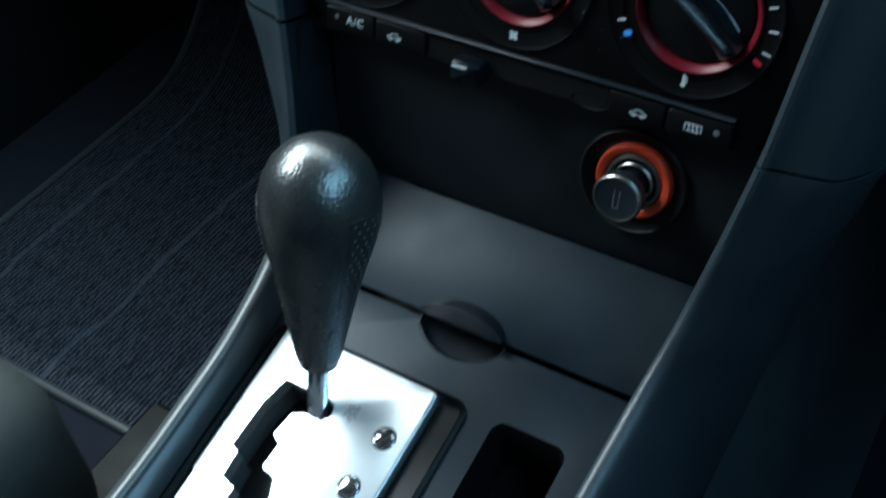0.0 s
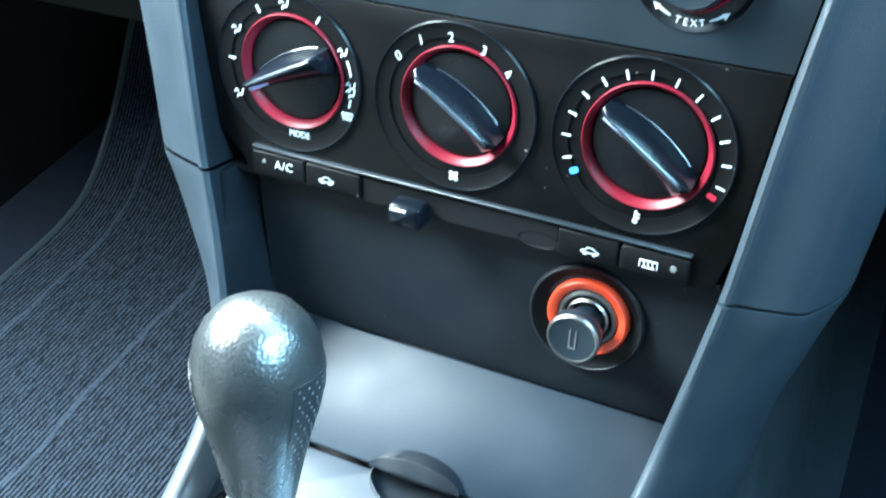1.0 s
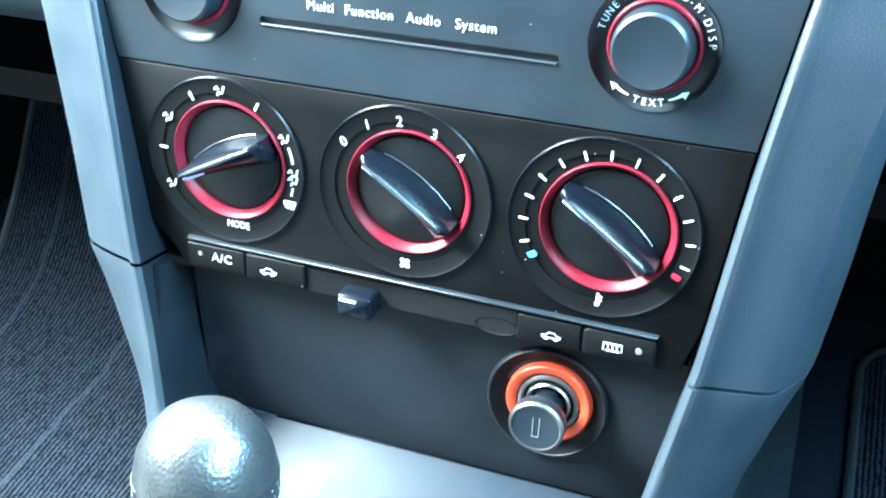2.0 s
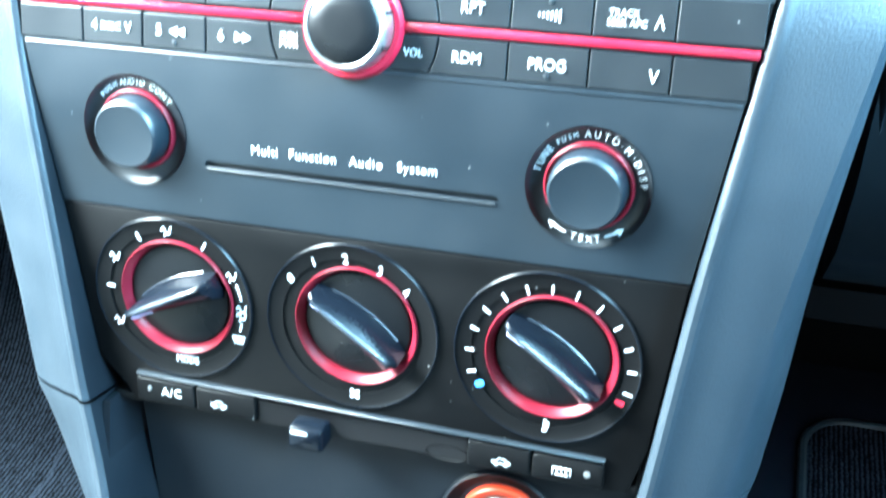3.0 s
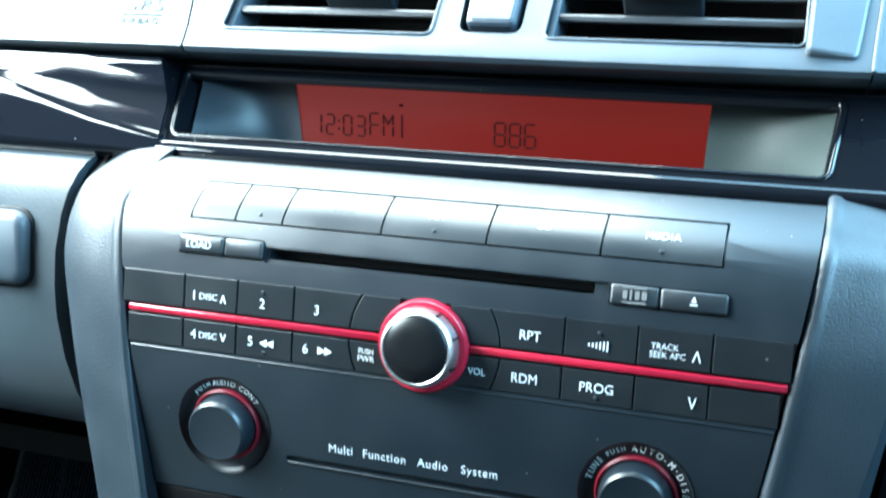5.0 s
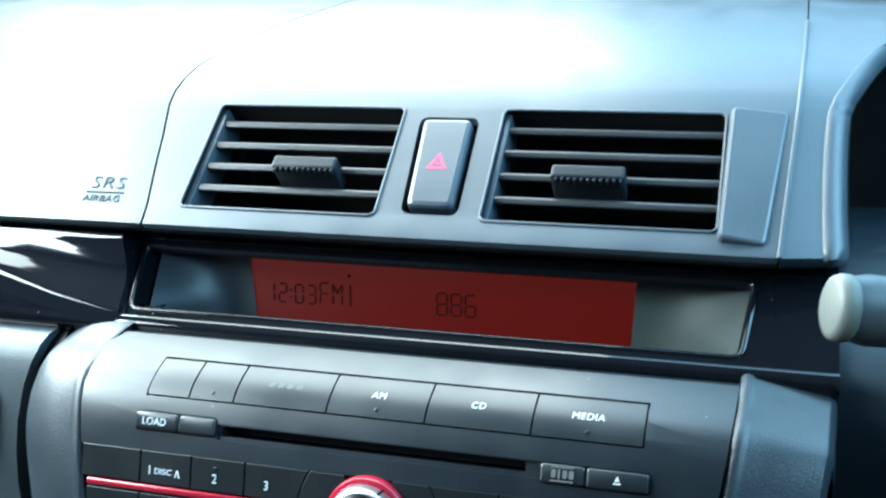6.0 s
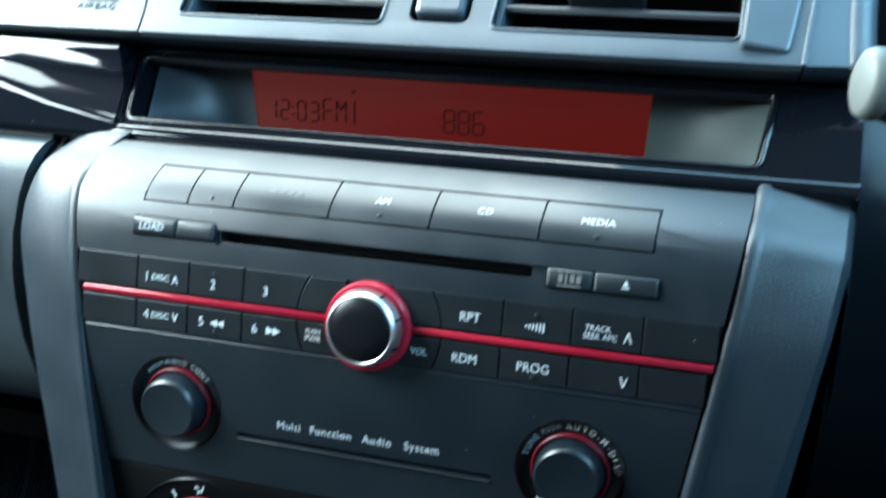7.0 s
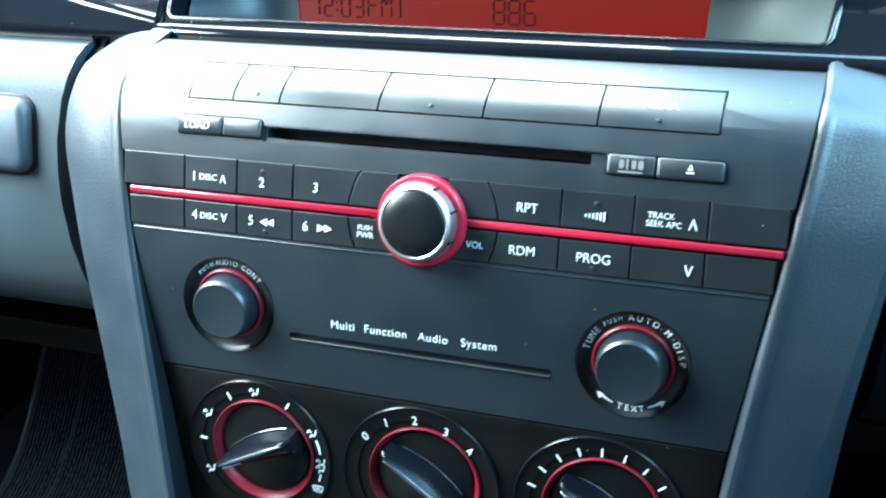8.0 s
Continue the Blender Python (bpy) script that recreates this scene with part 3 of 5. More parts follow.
        part("lettering", arc_letters(words, 0.0174, dm @ Matrix.Translation((0, 0, -0.0021))), PRINT, dish)
        if x > 0:
            bms = [lettering(ch, 0.0023, dm @ Matrix.Translation((0.0182 * math.cos(radians(a)), 0.0182 * math.sin(radians(a)), -0.0018)) @ Matrix.Rotation(radians(a + 90), 4, "Z")) for ch, a in zip("TEXT", (257.5, 266, 274.5, 283))]
            part("lettering", joined(*bms), PRINT, dish)
            for a, turn in ((249, -1), (291, 1)):
                spots = [a + turn * q for q in (0, 5, 10, 15)]
                rim = [(0.01795 + 0.0001 * k, t) for k, t in enumerate(spots)] + [(0.0194, spots[3]), (0.0180, a + turn * 23), (0.0169, spots[3])] + [(0.01755 - 0.0001 * k, t) for k, t in reversed(list(enumerate(spots)))]
                pts = [(r * math.cos(radians(t)), r * math.sin(radians(t))) for r, t in rim]
                part("arrow_mark", slab(pts, -0.0001, 0.0001, 0, dm @ Matrix.Translation((0, 0, -0.0017))), PRINT, dish)
    part("groove_lip", tube([(-0.0550, -0.0002, 0.0843), (0.0510, -0.0002, 0.0843)], 0.0006, 8), BUTTON, audio, smooth=70)
    for word, x in (("Multi", -0.0322), ("Function", -0.0142), ("Audio", 0.0053), ("System", 0.0236)):
        mark(word, 0.0033, x, 0.0930, audio, 0.0002, 0.0, 1.12)


build_audio()


# ---- centre stack: heater and ventilation panel ----
def icon_airflow(m):
    """The airflow symbol: a bent bar, a dot and a small arrow."""
    return joined(bar(0.0011, 0.0005, 0.0005, 0.0022, m, -14), bar(0.0001, -0.0007, 0.0016, 0.0005, m, -12), bar(-0.0008, -0.0012, 0.0005, 0.0011, m, -12), bar(-0.0013, 0.0010, 0.0009, 0.0004, m, 20), bar(-0.0007, 0.0004, 0.0007, 0.0004, m, 20), bar(-0.0018, 0.0003, 0.0006, 0.0006, m, 45))


def icon_car(m):
    pts = [(-0.0034, -0.0010), (0.0034, -0.0010), (0.0036, 0.0001), (0.0022, 0.0004), (0.0012, 0.0015), (-0.0010, 0.0015), (-0.0020, 0.0004), (-0.0036, 0.0001)]
    ring = strip([[(x, y, 0.00012) for x, y in pts], [(x, y, 0.00012) for x, y in inset(pts, 0.0004)]], close=True)
    ring.transform(m)
    return joined(ring, bar(-0.0018, -0.0012, 0.0014, 0.0009, m), bar(0.0018, -0.0012, 0.0014, 0.0009, m))


def build_climate():
    unit = thing("climate_control_panel", (0, 0.01, -0.019), "matt black heater panel with three red-ringed rotary dials", "climate panel")
    e = edge_x
    pts = [(-e(0.0640) + 0.0008, 0.0640), (-e(0.0) + 0.001, -0.001), (-0.0985, -0.0125), (-0.0955, -0.0185), (0.0955, -0.0205), (0.1035, -0.0200), (e(0) - 0.001, -0.001), (e(0.0640) - 0.0008, 0.0640)]
    part("panel", carve(slab(pts, -0.02, 0.0, 0.0006, on_face(0, 0)), [lathe([(0, -0.008), (0.0236, -0.008), (0.0236, 0.01), (0, 0.01)], 72, on_face(x + 0.0007, 0.0303)) for x in (-0.0722, 0.0003, 0.0724)]), HVAC, unit, smooth=30)
    part("ledge", slab([(-0.0920, -0.0058), (0.0950, -0.0075), (0.0950, -0.0066), (-0.0920, -0.0047)], -0.001, 0.0026, 0.0006, on_face(0, 0)), BUTTON, unit)
    part("slider_channel", box(-0.0400, 0.0440, -0.0006, 0.002, -0.0185, -0.0085), BLACK, unit)
    keys = []
    for a, b, t, r in ((-0.0925, -0.0668, -0.0068, 0.001), (-0.0662, -0.0405, -0.0070, 0.001), (0.0445, 0.0682, -0.0082, 0.001), (0.0688, 0.0950, -0.0084, 0.002)):
        keys.append(part("push_button", slab(rounded(b - a, 0.0105, r, 3, cx=(a + b) / 2, cy=t - 0.0056), -0.002, 0.0020, 0.0007, on_face(0, 0)), HVAC, unit))
    part("lettering", lettering("A/C", 0.0036, on_face(-0.0768, -0.0118, 0.0022), 1.1), PRINT, keys[0])
    part("indicator_lens", lathe([(0.0010, -0.0005), (0.0009, 0.0003), (0, 0.0004)], 14, on_face(-0.0865, -0.0112, 0.0021)), GREYPRINT, keys[0])
    part("car_mark", icon_car(on_face(-0.0562, -0.0130, 0.0022)), PRINT, keys[1])
    part("car_mark", icon_car(on_face(0.0575, -0.0148, 0.0022)), PRINT, keys[2])
    m = on_face(0.0798, -0.0142, 0.0022)
    part("rear_window_mark", joined(bar(0, 0.0014, 0.0068, 0.0003, m), bar(0, -0.0014, 0.0050, 0.0003, m), bar(-0.0033, 0, 0.0003, 0.0030, m), bar(0.0033, 0, 0.0003, 0.0030, m), *[bar(-0.0016 + 0.0016 * i, -0.0002, 0.0003, 0.0032, m, 10) for i in range(3)]), PRINT, keys[3])
    part("indicator_lens", lathe([(0.0013, -0.0005), (0.0012, 0.0003), (0, 0.0004)], 14, on_face(0.0890, -0.0136, 0.0021)), GREYPRINT, keys[3])
    lever = part("air_slider", slab(rounded(0.0140, 0.0098, 0.0016, 3), -0.001, 0.0095, 0.0016, on_face(-0.0170, -0.0168)), BLADEM, unit, "gloss black sliding air lever")
    part("slider_mark", bar(-0.0022, 0.0030, 0.0070, 0.0009, on_face(-0.0170, -0.0168, 0.0096)), PRINT, lever)
    part("finger_recess", lathe([(0.0, -0.0003), (0.0055, 0.0001), (0.0062, 0.0004), (0.0064, -0.0006)], 28, on_face(0.0365, -0.0165, 0.0005) @ Matrix.Diagonal((1.35, 0.55, 1, 1))), HVAC, unit)
    for x, angle, kind in ((-0.0722, 207, "mode"), (0.0003, 146, "fan"), (0.0724, 145, "temp")):
        dm, km = on_face(x, 0.0297), on_face(x + 0.0007, 0.0303)
        disc = part("dial_disc", lathe([(0.0334, -0.001), (0.0332, 0.0006), (0.0326, 0.0011), (0.0320, 0.0008), (0.0270, 0.0007), (0.0270, -0.002)], 72, dm @ Matrix.Translation((-0.0011, -0.0002, 0))), HVAC, unit)
        part("disc_rim", lathe([(0.0331, 0.0006), (0.0332, 0.0010), (0.0329, 0.0014), (0.0326, 0.0013), (0.0325, 0.0008)], 72, dm @ Matrix.Translation((-0.0011, -0.0002, 0))), BLADEM, disc)
        part("red_light_ring", lathe([(0.0236, -0.002), (0.0236, 0.0010), (0.0233, 0.0014), (0.0228, 0.0012), (0.0212, -0.0015), (0.0208, -0.0021), (0.0208, -0.006)], 72, km), DIALRED, unit)
        knob = part("rotary_knob", lathe([(0.0207, -0.006), (0.0206, -0.0022), (0.0203, -0.0017), (0.0198, -0.0015), (0.0, -0.0014)], 64, km), GLOSSKNOB, unit, "gloss black rotary knob with a raised blade")
        ridge, bm_rows = -0.0028, []
        for i in range(17):
            s = -0.0203 + 0.0406 * i / 16
            q = abs(s) / 0.0205
            end = math.sqrt(min(1.0, max(0.0, (1 - q) / (0.16 if s > 0 else 0.08))))
            top = (0.0104 - 0.02 * s) * (0.62 + 0.38 * end)
            left = (0.0106 - 0.0062 * i / 16) * (0.40 + 0.60 * end)
            right = 0.0008 + 0.0040 * (1 - q * q)
            bm_rows.append([(s, ridge + left, -0.003), (s, ridge + left * 0.66, top * 0.50), (s, ridge + left * 0.36, top * 0.82), (s, ridge + 0.0012, top * 0.965), (s, ridge + 0.0004, top), (s, ridge - 0.0003, top * 0.99), (s, ridge - 0.0008, top * 0.93), (s, ridge - right * 0.55, top * 0.5), (s, ridge - right, -0.003)])
        blade_bm = strip(bm_rows)
        blade_bm.verts.ensure_lookup_table()
        blade_bm.faces.new([blade_bm.verts[i] for i in range(9)]), blade_bm.faces.new([blade_bm.verts[len(blade_bm.verts) - 9 + i] for i in range(9)])
        bmat = km @ Matrix.Rotation(radians(angle), 4, "Z")
        blade_bm.transform(bmat)
        blade = part("blade", blade_bm, BLADEM, knob, smooth=40)
        # two bars added on the blade to show the highlights of ridge and edge
        part("ridge_glint", tube([tuple(bmat @ (Vector(row[4]) + Vector((0, 0, -0.0005)))) for row in bm_rows[1:-1]], [0.0005 + 0.0006 * min(1, 4 * k / 14, 4 * (14 - k) / 14) for k in range(15)], 10), GLINTM, blade, "thin bar added for the ridge highlight")
        part("edge_glint", tube([tuple(bmat @ (Vector(row[8]) + Vector((0, 0, 0.0021)))) for row in bm_rows[2:-2]], 0.00028, 6), GLINTM, blade, "thin bar added for the lower edge highlight")
        part("pointer_mark", slab([(0.0075, -0.0011), (0.0178, -0.0013), (0.0178, 0.0011), (0.0075, 0.0009)], 0.0, 0.0006, 0, bmat @ Matrix.Translation((0, ridge + 0.0026, 0.0066)) @ Matrix.Rotation(radians(-62), 4, "X")), LAVENDER, blade)
        fm = dm @ Matrix.Translation((0, 0, 0.0008))

        def polar(r, a):
            return fm @ Matrix.Translation((r * math.cos(radians(a)), r * math.sin(radians(a)), 0))

        if kind == "temp":
            scale_m = Matrix.Translation((0.0001, 0, -0.0018))
            for i in range(13):
                a = 195.5 - 17.45 * i
                part("tick_mark", bar(0, 0, 0.0034, 0.0007, scale_m @ polar(0.0286, a), a), PRINT, disc)
            part("cold_mark", bar(0, 0, 0.0034, 0.0022, scale_m @ polar(0.0274, 206.5), 206.5), BLUEPRINT, disc)
            part("hot_mark", bar(0, 0, 0.0034, 0.0020, scale_m @ polar(0.0274, -23), -23), REDPRINT, disc)
            part("thermometer_mark", joined(bar(0, 0, 0.0010, 0.0044, polar(0.0266, 270)), bar(0.0010, 0.0010, 0.0012, 0.0006, polar(0.0266, 270)), bar(0.0010, -0.0004, 0.0012, 0.0006, polar(0.0266, 270)), bar(0, -0.0018, 0.0018, 0.0016, polar(0.0266, 270))), PRINT, disc)
        if kind == "fan":
            for ch, a, r in (("0", 146, 0.0290), ("1", 122, 0.0282), ("2", 96, 0.0270), ("3", 67, 0.0262), ("4", 41, 0.0264)):
                part("lettering", lettering(ch, 0.0036, polar(r, a) @ Matrix.Rotation(radians((a - 90) * 0.55), 4, "Z")), PRINT, disc)
            part("fan_mark", joined(*[lathe([(0.0009, 0), (0.0009, 0.0002), (0, 0.0002)], 12, polar(0.0276, 270) @ Matrix.Rotation(radians(q), 4, "Z") @ Matrix.Translation((0.0013, 0, 0)) @ Matrix.Diagonal((1.15, 0.9, 1, 1))) for q in (45, 135, 225, 315)]), PRINT, disc)
        if kind == "mode":
            for a in (176, 119, 60):
                part("tick_mark", bar(0, 0, 0.0034, 0.0008, polar(0.0276, a), a), PRINT, disc)
            for a in (207, 149, 92, 28, 0, -6):
                part("airflow_mark", icon_airflow(polar(0.0280, a) @ Matrix.Scale(1.2, 4)), PRINT, disc)
            for a0, a1 in ((8, 21), (-19, -12)):
                pts = [(0.0284 * math.cos(radians(a0 + (a1 - a0) * i / 5)), 0.0284 * math.sin(radians(a0 + (a1 - a0) * i / 5))) for i in range(6)]
                pts += [(0.0277 * math.cos(radians(a1 - (a1 - a0) * i / 5)), 0.0277 * math.sin(radians(a1 - (a1 - a0) * i / 5))) for i in range(6)]
                part("arc_mark", slab(pts, -0.0001, 0.0002, 0, fm), PRINT, disc)
            wm = polar(0.0290, -27)
            part("windscreen_mark", joined(bar(0, 0.0016, 0.0046, 0.0004, wm), bar(-0.0020, 0.0002, 0.0004, 0.0030, wm, 18), bar(0.0020, 0.0002, 0.0004, 0.0030, wm, -18), *[bar(-0.0009 + 0.0009 * i, -0.0002, 0.0003, 0.0026, wm, 12) for i in range(3)]), PRINT, disc)
            part("lettering", lettering("MODE", 0.0028, polar(0.0258, 277), 1.0, width=0.85), PRINT, disc)


build_climate()


# ---- centre stack: side bolsters ----
# along the ridge: y, z in the dashboard frame and half the distance between the two ridges
RIDGE = [(0.0760, 0.2010, 0.1400), (0.0500, 0.1968, 0.1392), (face_y(0.190) + 0.0004, 0.1900, 0.1385), (face_y(0.180) + 0.0004, 0.1800, 0.1372), (face_y(0.156) + 0.0006, 0.1560, 0.1342), (0.0010, 0.1260, 0.1298), (-0.0032, 0.1000, 0.1258),
         (-0.0075, 0.0600, 0.1200), (-0.0125, 0.0000, 0.1130), (-0.0138, -0.0160, 0.1108), (-0.0180, -0.0500, 0.1050), (-0.0270, -0.0850, 0.0985), (-0.0480, -0.1130, 0.0925),
         (-0.0840, -0.1360, 0.0890), (-0.1200, -0.1520, 0.0875), (-0.1640, -0.1690, 0.0865), (-0.2600, -0.2000, 0.0860), (-0.3600, -0.2200, 0.0860)]


def ridge_at(s):
    """A point of the ridge, s counting along RIDGE, and its tangent."""
    def at(q):
        q = min(max(q, 0), len(RIDGE) - 1.0001)
        i = int(q)
        p = [Vector(RIDGE[min(max(i + k, 0), len(RIDGE) - 1)]) for k in (-1, 0, 1, 2)]
        u = q - i
        return 0.5 * (2 * p[1] + (p[2] - p[0]) * u + (2 * p[0] - 5 * p[1] + 4 * p[2] - p[3]) * u * u + (3 * p[1] - p[0] - 3 * p[2] + p[3]) * u ** 3)

    a, b, c = at(s), at(s - 0.05), at(s + 0.05)
    t = Vector((0, c[0] - b[0], c[1] - b[1])).normalized()
    return a, t


# cross-sections of the bolster: out from the ridge, and off the surface; on the stack, and beside the gear lever
HIGH = [(-0.0034, -0.045), (-0.0031, -0.004), (-0.0028, -0.0018), (-0.0020, -0.0006), (-0.0008, 0.0)]
LOW = [(-0.0045, -0.045), (-0.0042, -0.004), (-0.0038, -0.0018), (-0.0026, -0.0005), (-0.0010, 0.0), (0.0010, -0.0003), (0.0030, -0.0014), (0.0050, -0.0036), (0.0074, -0.0072), (0.0100, -0.0120), (0.0130, -0.0180),
       (0.0165, -0.0260), (0.0200, -0.0350), (0.0230, -0.0480), (0.0250, -0.0650), (0.0260, -0.1000)]


# the outer part of the section, at the top of the stack and lower down: the passenger side's bolster turns away to the left, the driver side's has a flat top and a crisp shoulder
HIGH_TOP = {-1: [(0.0012, -0.0005), (0.0024, -0.0010), (0.0034, -0.0015), (0.0110, -0.0024), (0.0190, -0.0042), (0.0262, -0.0066), (0.0320, -0.0098), (0.0360, -0.0150), (0.0388, -0.0240), (0.0404, -0.0450), (0.0408, -0.0900)],
            1: [(0.0010, -0.0003), (0.0020, -0.0010), (0.0030, -0.0014), (0.0110, -0.0029), (0.0210, -0.0049), (0.0296, -0.0070), (0.0314, -0.0094), (0.0324, -0.0140), (0.0330, -0.0250), (0.0334, -0.0450), (0.0336, -0.0900)]}
HIGH_OUT = {-1: [(0.0012, -0.0006), (0.0024, -0.0018), (0.0034, -0.0028), (0.0120, -0.0056), (0.0210, -0.0090), (0.0276, -0.0122), (0.0326, -0.0166), (0.0372, -0.0235), (0.0404, -0.0330), (0.0420, -0.0470), (0.0424, -0.0900)],
            1: [(0.0010, -0.0003), (0.0020, -0.0013), (0.0030, -0.0021), (0.0100, -0.0036), (0.0180, -0.0056), (0.0232, -0.0073), (0.0264, -0.0108), (0.0302, -0.0185), (0.0345, -0.0290), (0.0375, -0.0450), (0.0385, -0.0900)]}


def bolster(side, s0, s1, n, c0=0, c1=16):
    """The bolster from s0 to s1 of the ridge; c0 to c1: which columns of the section, from the inner flank outwards."""
    rows = []
    for i in range(n + 1):
        a, t = ridge_at(s0 + (s1 - s0) * i / n)
        out = Vector((1, 0, 0)).cross(-t)
        out = out if out.y < 0 or out.z > 0 else -out
        top = min(1.0, max(0.0, (a[1] - 0.05) / 0.14))
        low = min(1.0, max(0.0, (-0.02 - a[1]) / 0.08))
        row = []
        crown = min(1.0, max(0.0, (a[1] - 0.02) / 0.13))
        outer = [(p + (c - p) * crown, q + (d - q) * crown) for (p, q), (c, d) in zip(HIGH_OUT[side], HIGH_TOP[side])]
        for (hx, hn), (lx, ln) in zip(HIGH + outer, LOW):
            dx, dn = hx + (lx - hx) * low, hn + (ln - hn) * low
            if dx <= 0 and dn > -0.01:
                dn *= 1 - 0.6 * top
            if side < 0:
                inner = float(np.interp(a[1], (0.184, 0.1907, 0.1950, 0.1997), (0, 0.0018, 0.0045, 0.0090)))
                outer_in = float(np.interp(a[1], (0.160, 0.170, 0.178, 0.184, 0.189, 0.1942, 0.199, 0.202), (0, 0.0018, 0.0048, 0.0078, 0.0112, 0.0165, 0.0240, 0.0300)))
                dx -= inner + (outer_in - inner) * min(1.0, max(0.0, dx / 0.036))
            back = out.lerp(Vector((0, -1, 0)), min(1.0, max(0.0, (a[1] - 0.160) / 0.022))) if side < 0 else out
            row.append(Vector((side * (a[2] + dx), a[0], a[1])) + back * dn)
        rows.append(row[c0:c1])
    bm = strip(rows)
    bm.verts.ensure_lookup_table()
    k = c1 - c0
    if c0 or c1 < 16:
        return bm
    bm.faces.new([bm.verts[i] for i in range(k)]), bm.faces.new([bm.verts[len(bm.verts) - k + i] for i in range(k)])
    return bm


for side, words in ((-1, "passenger"), (1, "driver")):
    rail = thing("console_bolster", (side * 0.125, 0.02, -0.10), "grained grey plastic bolster on the " + words + " side of the stack", "console trim", "console bolsters")
    if side < 0:
        part("upper_bolster", bolster(side, 0.0, 8.97, 76, 2, 16), SOFT, rail, smooth=32)
        part("lower_bolster", bolster(side, 9.03, 11.6, 30, 2, 16), SOFT, rail, smooth=32)
        # the flank turns from the passenger window: its shade is put into the colour
        part("upper_flank", bolster(side, 0.0, 8.97, 76, 0, 3), SHADEDM, rail, "smooth inner flank, darkened for shade")
        part("lower_flank", bolster(side, 9.03, 11.6, 30, 0, 3), SHADEDM, rail, "smooth inner flank, darkened for shade")
        # only this rail is paler than its bolster, for the window highlight along it
        part("side_rail", bolster(side, 11.6, 17.0, 60), LITCONSOLE, rail, "smooth satin rail beside the gear selector", smooth=60)
    else:
        part("upper_bolster", bolster(side, 0.0, 8.97, 76), SOFT, rail, smooth=32)
        part("lower_bolster", bolster(side, 9.03, 17.0, 80), SOFT, rail, smooth=32)

# ---- oddments pocket with the lighter ----
pocket = thing("oddments_pocket", (0, 0.015, -0.095), "open dark plastic storage pocket under the heater panel, its shade painted in", "storage pocket", kind="structure")
# back and side carry the pocket's shade in their colour
part("pocket_back", strip([[(-0.100, 0.0135, -0.020), (0.106, 0.0135, -0.020)], [(-0.100, 0.0125, -0.030), (0.106, 0.0125, -0.030)], [(-0.097, 0.0130, -0.080), (0.102, 0.0130, -0.080)], [(-0.095, 0.0165, -0.0965), (0.098, 0.0165, -0.0965)]]), SHADEDM, pocket)
part("pocket_side", slab([(-0.006, -0.0185), (0.018, -0.0185), (0.018, -0.098), (-0.022, -0.098)], -0.0975, -0.0945, 0, Matrix(((0, 0, 1, -0.0085), (1, 0, 0, 0), (0, 1, 0, 0), (0, 0, 0, 1)))), SHADEDM, pocket)
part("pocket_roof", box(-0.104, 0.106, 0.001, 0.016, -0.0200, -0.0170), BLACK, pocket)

lighter_m = plane_frame((0.0560, 0.0128, -0.0525), (0, 0.03, 1))
lighter = thing("cigarette_lighter", (0.056, 0.0128, -0.0525), "black push-in lighter in an orange socket ring", "car lighter")
hole_m = lighter_m @ Matrix.Translation((-0.0008, -0.0010, 0))
# near-black ring painted for the hole's shade; the pocket back isn't cut
part("socket_shade", lathe([(0.0226, 0.0026), (0.0216, 0.0022), (0.0182, 0.0003), (0.0150, 0.0003)], 48, hole_m), HVAC, lighter)
part("recess_lip", lathe([(0.0246, -0.0003), (0.0244, 0.0012), (0.0238, 0.0024), (0.0230, 0.0029), (0.0225, 0.0025)], 48, hole_m), SHADEDM, lighter, "soft grey lip round the socket")
part("socket_ring", lathe([(0.0170, 0.0), (0.0169, 0.0028), (0.0160, 0.0038), (0.0138, 0.0036), (0.0128, 0.0026), (0.0126, -0.004)], 48, lighter_m), ORANGE, lighter, "orange translucent ring")
part("socket_sleeve", lathe([(0.0126, 0.0020), (0.0120, 0.0030), (0.0108, 0.0034), (0.0100, 0.0026), (0.0098, -0.012), (0, -0.012)], 40, lighter_m), DARKSTEEL, lighter)
part("socket_collar", lathe([(0.0090, 0.0006), (0.0089, 0.0036), (0.0083, 0.0042), (0.0076, 0.0038), (0.0075, -0.004)], 40, lighter_m), DARKSTEEL, lighter, "bright metal collar")
plug = part("plug_knob", lathe([(0.0058, -0.010), (0.0058, 0.0100), (0.0072, 0.0122), (0.0098, 0.0138), (0.0105, 0.0148), (0.0107, 0.0188), (0.0104, 0.0201), (0.0096, 0.0206), (0.0089, 0.0204), (0, 0.0203)], 48, lighter_m), FASCIA, lighter)
part("plug_rim", lathe([(0.0106, 0.0186), (0.01075, 0.0196), (0.0104, 0.0204), (0.0097, 0.0208), (0.0092, 0.0206), (0.0092, 0.0200)], 48, lighter_m), DARKSTEEL, plug, "polished rim")
part("heater_mark", joined(bar(-0.0012, 0, 0.0003, 0.0080, lighter_m @ Matrix.Translation((0, 0, 0.0204))), bar(0.0012, 0, 0.0003, 0.0080, lighter_m @ Matrix.Translation((0, 0, 0.0204))), bar(0, -0.0040, 0.0027, 0.0003, lighter_m @ Matrix.Translation((0, 0, 0.0204)))), GREYPRINT, plug)

